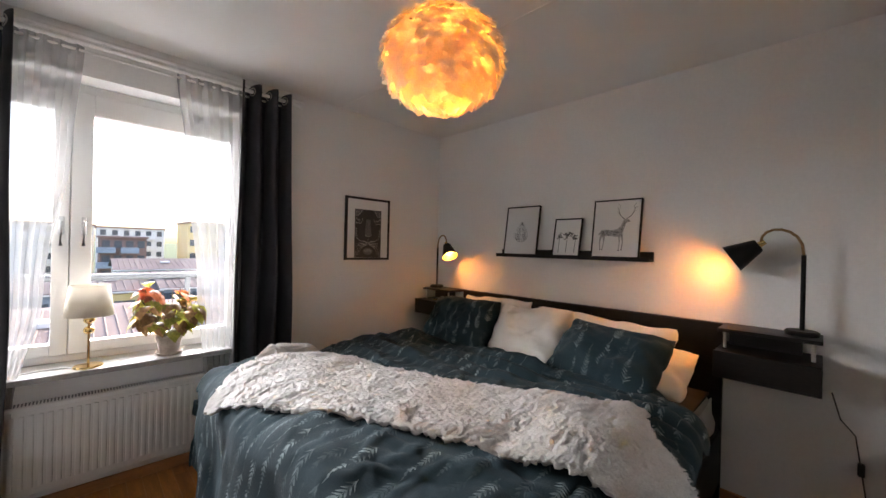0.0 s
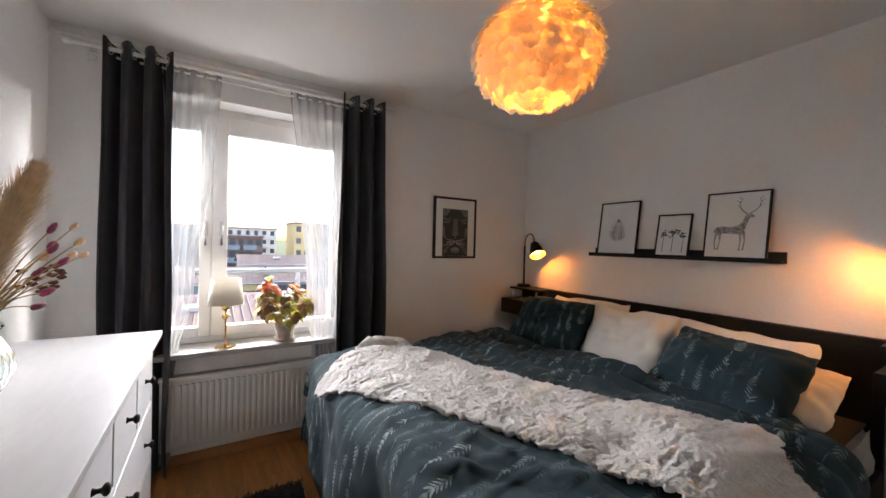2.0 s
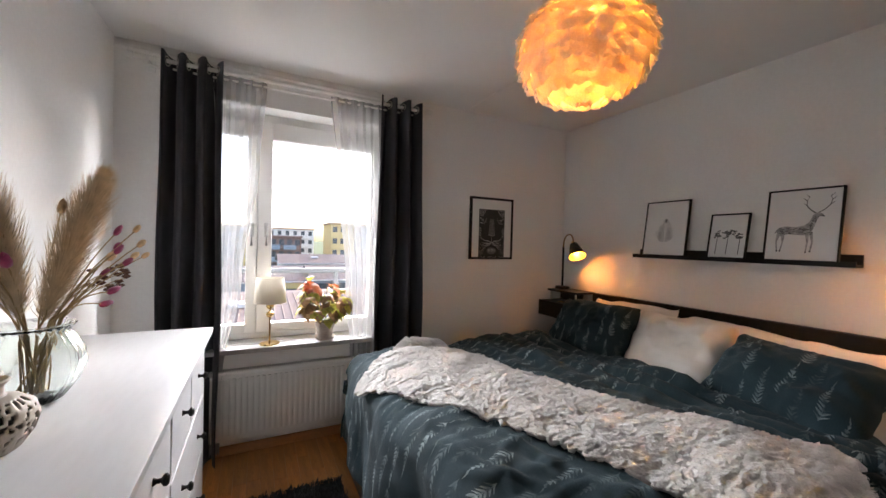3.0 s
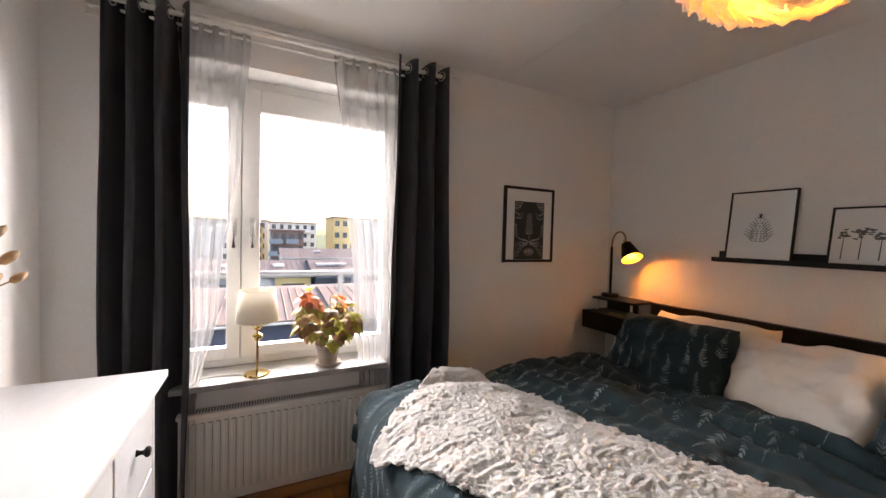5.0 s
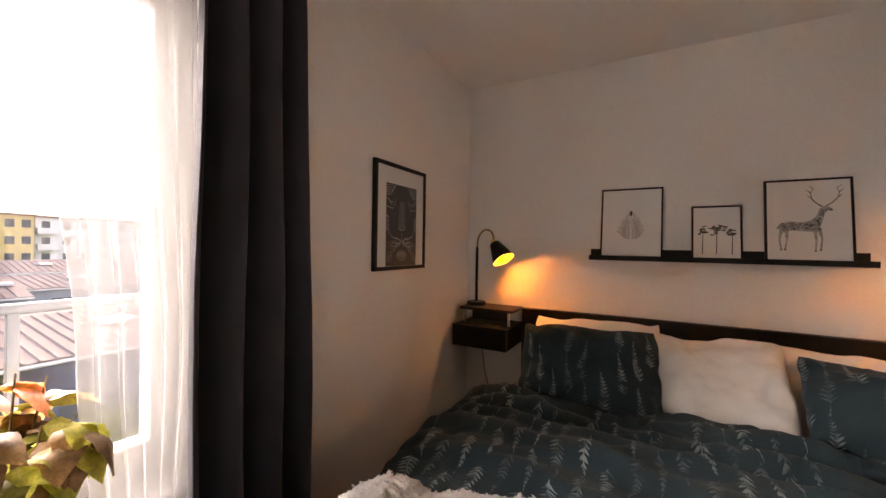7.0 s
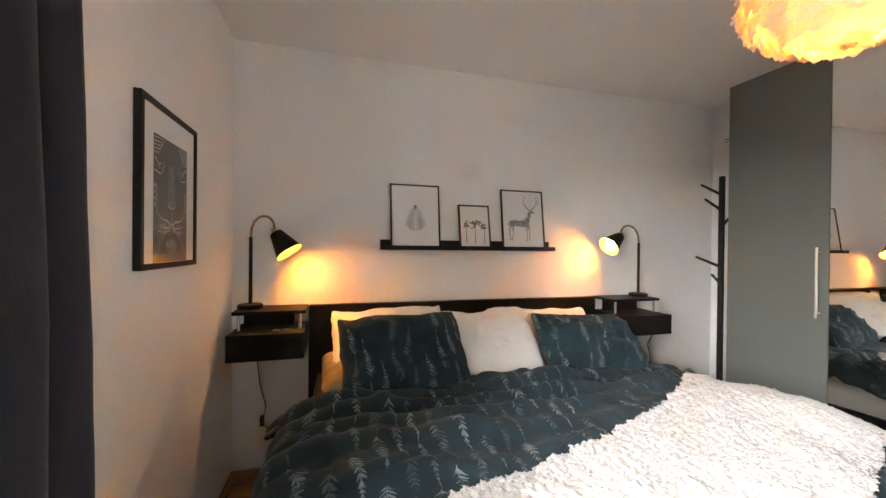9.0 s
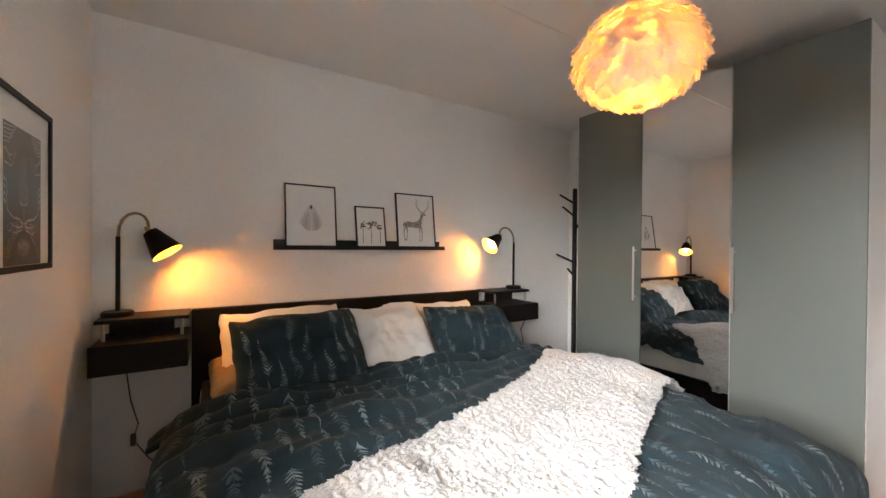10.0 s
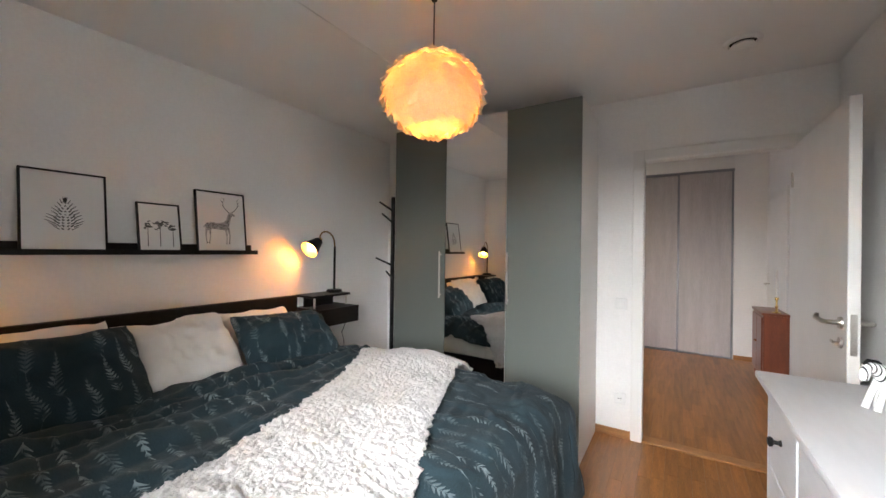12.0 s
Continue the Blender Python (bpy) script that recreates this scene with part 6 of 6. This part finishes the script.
block("apartment_building", -60, -26, 120, 12, 5.0, YELLOW_R, 5, 10, "yellow rendered block of flats beyond the roofs", (3, 7))
block("apartment_building", -2.4, 1.4, 104, 5, 2.8, YELLOW_R, 5, 2, "narrow yellow rendered block of flats", ())


def row_house(x0, x1, y0, y1, eave, ridge, wall_m, roof_m, label, ribs, windows=(), patch=None):
    h = thing("row_house", ((x0 + x1) / 2, y0, GZ), label, "house", "row houses")
    part("wall", boxed(x0, y0, GZ, x1, y1, eave), wall_m, h, "", 0)
    ym = (y0 + y1) / 2
    bm = bmesh.new()
    o = 0.4
    for ya, yb in ((y0 - o, ym), (y1 + o, ym)):
        za = eave - o * (ridge - eave) / (ym - y0)
        vs = [bm.verts.new(p) for p in ((x0 - o, ya, za), (x1 + o, ya, za), (x1 + o, yb, ridge), (x0 - o, yb, ridge))]
        bm.faces.new(vs)
    roof = part("roof", bm, roof_m, h, "", 0)
    solid(roof, 0.15)
    bm = bmesh.new()
    n = int((x1 - x0) / ribs)
    for i in range(n):
        x = x0 + (i + 0.5) * ribs
        tube(bm, [(x, y0 - o, eave - o * (ridge - eave) / (ym - y0) + 0.08), (x, ym, ridge + 0.08)], 0.05, 4, False)
    rb = part("roof_ribs", bm, roof_m, roof, "", 0)
    rb["kind"] = "stuff"
    part("gutter", tubed([(x0 - o, y0 - o, eave - 0.1), (x1 + o, y0 - o, eave - 0.1)], 0.07, 6), WHITE_R, h)
    for x, z in windows:
        part("window", boxed(x - 0.9, y0 - 0.05, z, x + 0.9, y0 + 0.02, z + 1.1), DARK_GLASS, h, "", 0)
    if patch:
        part("bay", boxed(patch[0], y0 - 0.25, GZ, patch[1], y0 - 0.001, eave - 0.25), YELLOW_R, h, "yellow rendered bay", 0)
        part("bay_window", boxed(patch[0] + 0.6, y0 - 0.30, eave - 1.7, patch[1] - 0.6, y0 - 0.26, eave - 0.8), DARK_GLASS, h, "", 0)
    for k in (0.25, 0.6, 0.85):
        x = x0 + (x1 - x0) * k
        kz = eave + (ridge - eave) * 0.55
        part("skylight", boxed(x - 0.55, y0 + (ym - y0) * 0.45, kz + 0.05, x + 0.55, y0 + (ym - y0) * 0.65, kz + 0.28, 0.02), WHITE_R, h, "", 0)
    return h


row_house(-14, 5.4, 42, 56, -2.75, -1.75, BLUE_R, TILE_R, "blue-grey terraced house with a brown tiled roof", 0.55, ((-6, -4.6), (-2, -4.6)), (2.0, 5.3))
row_house(5.8, 9.2, 41, 52, -2.55, -1.55, BLUE_R, TILE_R, "blue-grey terraced house with a brown tiled roof", 0.55, ((6.6, -4.1), (8.3, -4.1)))
row_house(9.6, 30, 47, 60, -2.6, -1.9, BLUE_R, TILE_R, "blue-grey terraced house with a brown tiled roof", 0.55, ((13, -4.6), (17, -4.6)))
row_house(4, 26, 66, 78, -2.4, -1.2, WHITE_R, TILE_R, "white terraced house with a brown tiled roof", 0.6)
row_house(-24, 3.9, 21.5, 33.5, -2.75, -2.15, NAVY_R, TILE_P, "dark blue terraced house with a pale ribbed roof", 0.42, ((-4, -5), (-0.5, -5), (2, -5)))
row_house(4.4, 20, 21.0, 33, -2.65, -2.05, NAVY_R, TILE_P, "dark blue terraced house with a pale ribbed roof", 0.42, ((6.5, -5), (9, -5)))


def shrub_tree(x, y, height, seed):
    r2 = random.Random(seed)
    tr = thing("tree", (x, y, GZ), "leafy green tree in front of the terraced houses", "tree", "garden trees")
    bm = tubed([(x, y, GZ), (x + 0.1, y, GZ + height * 0.4), (x, y + 0.1, GZ + height * 0.75)], [0.16, 0.11, 0.05], 8)
    for i in range(7):
        a = r2.uniform(0, 6.28)
        z = GZ + height * r2.uniform(0.35, 0.7)
        tube(bm, [(x, y, z), (x + math.cos(a) * height * 0.25, y + math.sin(a) * height * 0.25, z + height * 0.18)], [0.06, 0.015], 6)
    part("trunk", bm, STALK, tr)
    verts, faces = [], []
    for i in range(2600):
        v = Vector((r2.gauss(0, 1), r2.gauss(0, 1), r2.gauss(0, 1))).normalized() * (r2.random() ** 0.4)
        lump = 0.75 + 0.35 * fbm(v.x * 2 + seed, v.y * 2, v.z * 2)
        p = Vector((x + v.x * height * 0.33 * lump, y + v.y * height * 0.33 * lump, GZ + height * 0.68 + v.z * height * 0.32 * lump))
        d = Vector((r2.gauss(0, 1), r2.gauss(0, 1), r2.gauss(0, 0.6))).normalized() * 0.16
        s = d.orthogonal().normalized() * 0.08
        f = len(verts)
        verts += [p - d, p + s, p + d, p - s]
        faces.append((f, f + 1, f + 2, f + 3))
    me = bpy.data.meshes.new("crown")
    me.from_pydata([tuple(v) for v in verts], [], faces)
    me.materials.append(CROWN)
    ob = new("crown", me)
    ob.parent, ob.matrix_parent_inverse = tr, tr.matrix_basis.inverted()
    tagged(ob, "loose crown of small green leaves", kind="stuff")


for x, y, h, s in ((-3.5, 17.5, 4.6, 1), (-1.0, 18.5, 4.0, 2), (1.0, 17.0, 3.6, 3), (6.0, 17.5, 5.4, 4), (8.2, 18.0, 5.0, 5), (-6.5, 18, 5.0, 6)):
    shrub_tree(x, y, h, s)

# ---- oak floor: strips laid along the room ----
setting("floor_base", boxed(HX0 - 0.15, HY0 - 0.65, -0.12, XE + 0.2, OUT, -0.012), BROWN, "dark sub-floor under the oak parquet", "floor")
fl = tagged(thing("floor", (1.4, 2.4, 0), "oak strip parquet floor with a satin lacquer", "floor"), kind="structure")
rng = random.Random(8)
PW = 0.0705
strip_meshes = {}
count = 0
rest = []
x = XW
while x < XE - 0.02:
    w = min(PW, XE - x)
    y = YS - rng.uniform(0.0, 0.5)
    while y < YN:
        l = rng.choice((0.42, 0.52, 0.60))
        ya, yb = max(y, YS), min(y + l, YN)
        if yb - ya > 0.03:
            if x < 1.16 and count < 290:
                key = (round(w, 4), round(yb - ya, 3))
                if key not in strip_meshes:
                    strip_meshes[key] = mesh_of("plank", boxed(0.0003, 0.0003, -0.012, w - 0.0003, yb - ya - 0.0003, 0, 0.0008), OAK, 0)
                shared("plank", strip_meshes[key], fl, Matrix.Translation((x, ya, 0)))
                count += 1
            else:
                rest.append((x, ya, x + w, yb))
        y += l
    x += PW
x = HX0
while x < HX1:
    y = HY0 - 0.6 - rng.uniform(0, 0.5)
    while y < YS - 0.002:
        l = rng.choice((0.42, 0.52, 0.60))
        rest.append((x, max(y, HY0 - 0.6), min(x + PW, HX1), min(y + l, YS - 0.002)))
        y += l
    x += PW
verts, faces = [], []
for x0, y0, x1, y1 in rest:
    if y1 - y0 < 0.02:
        continue
    f = len(verts)
    g = 0.0004
    verts += [(x0, y0, -0.012), (x1, y0, -0.012), (x1, y1, -0.012), (x0, y1, -0.012),
              (x0 + g, y0 + g, 0), (x1 - g, y0 + g, 0), (x1 - g, y1 - g, 0), (x0 + g, y1 - g, 0)]
    faces += [(f + 4, f + 5, f + 6, f + 7), (f, f + 1, f + 5, f + 4), (f + 1, f + 2, f + 6, f + 5), (f + 2, f + 3, f + 7, f + 6), (f + 3, f, f + 4, f + 7)]
me = bpy.data.meshes.new("far_planks")
me.from_pydata(verts, [], faces)
OAK_REST = OAK.copy()
t = OAK_REST.node_tree
info = [q for q in t.nodes if q.type == "OBJECT_INFO"][0]
geo = t.nodes.new("ShaderNodeNewGeometry")
t.links.new(geo.outputs["Random Per Island"], info.outputs["Random"].links[0].to_socket)
me.materials.append(OAK_REST)
fr = new("far_planks", me)
fr.parent, fr.matrix_parent_inverse = fl, fl.matrix_basis.inverted()
tagged(fr, "oak strips under the bed and in the hall", kind="stuff")
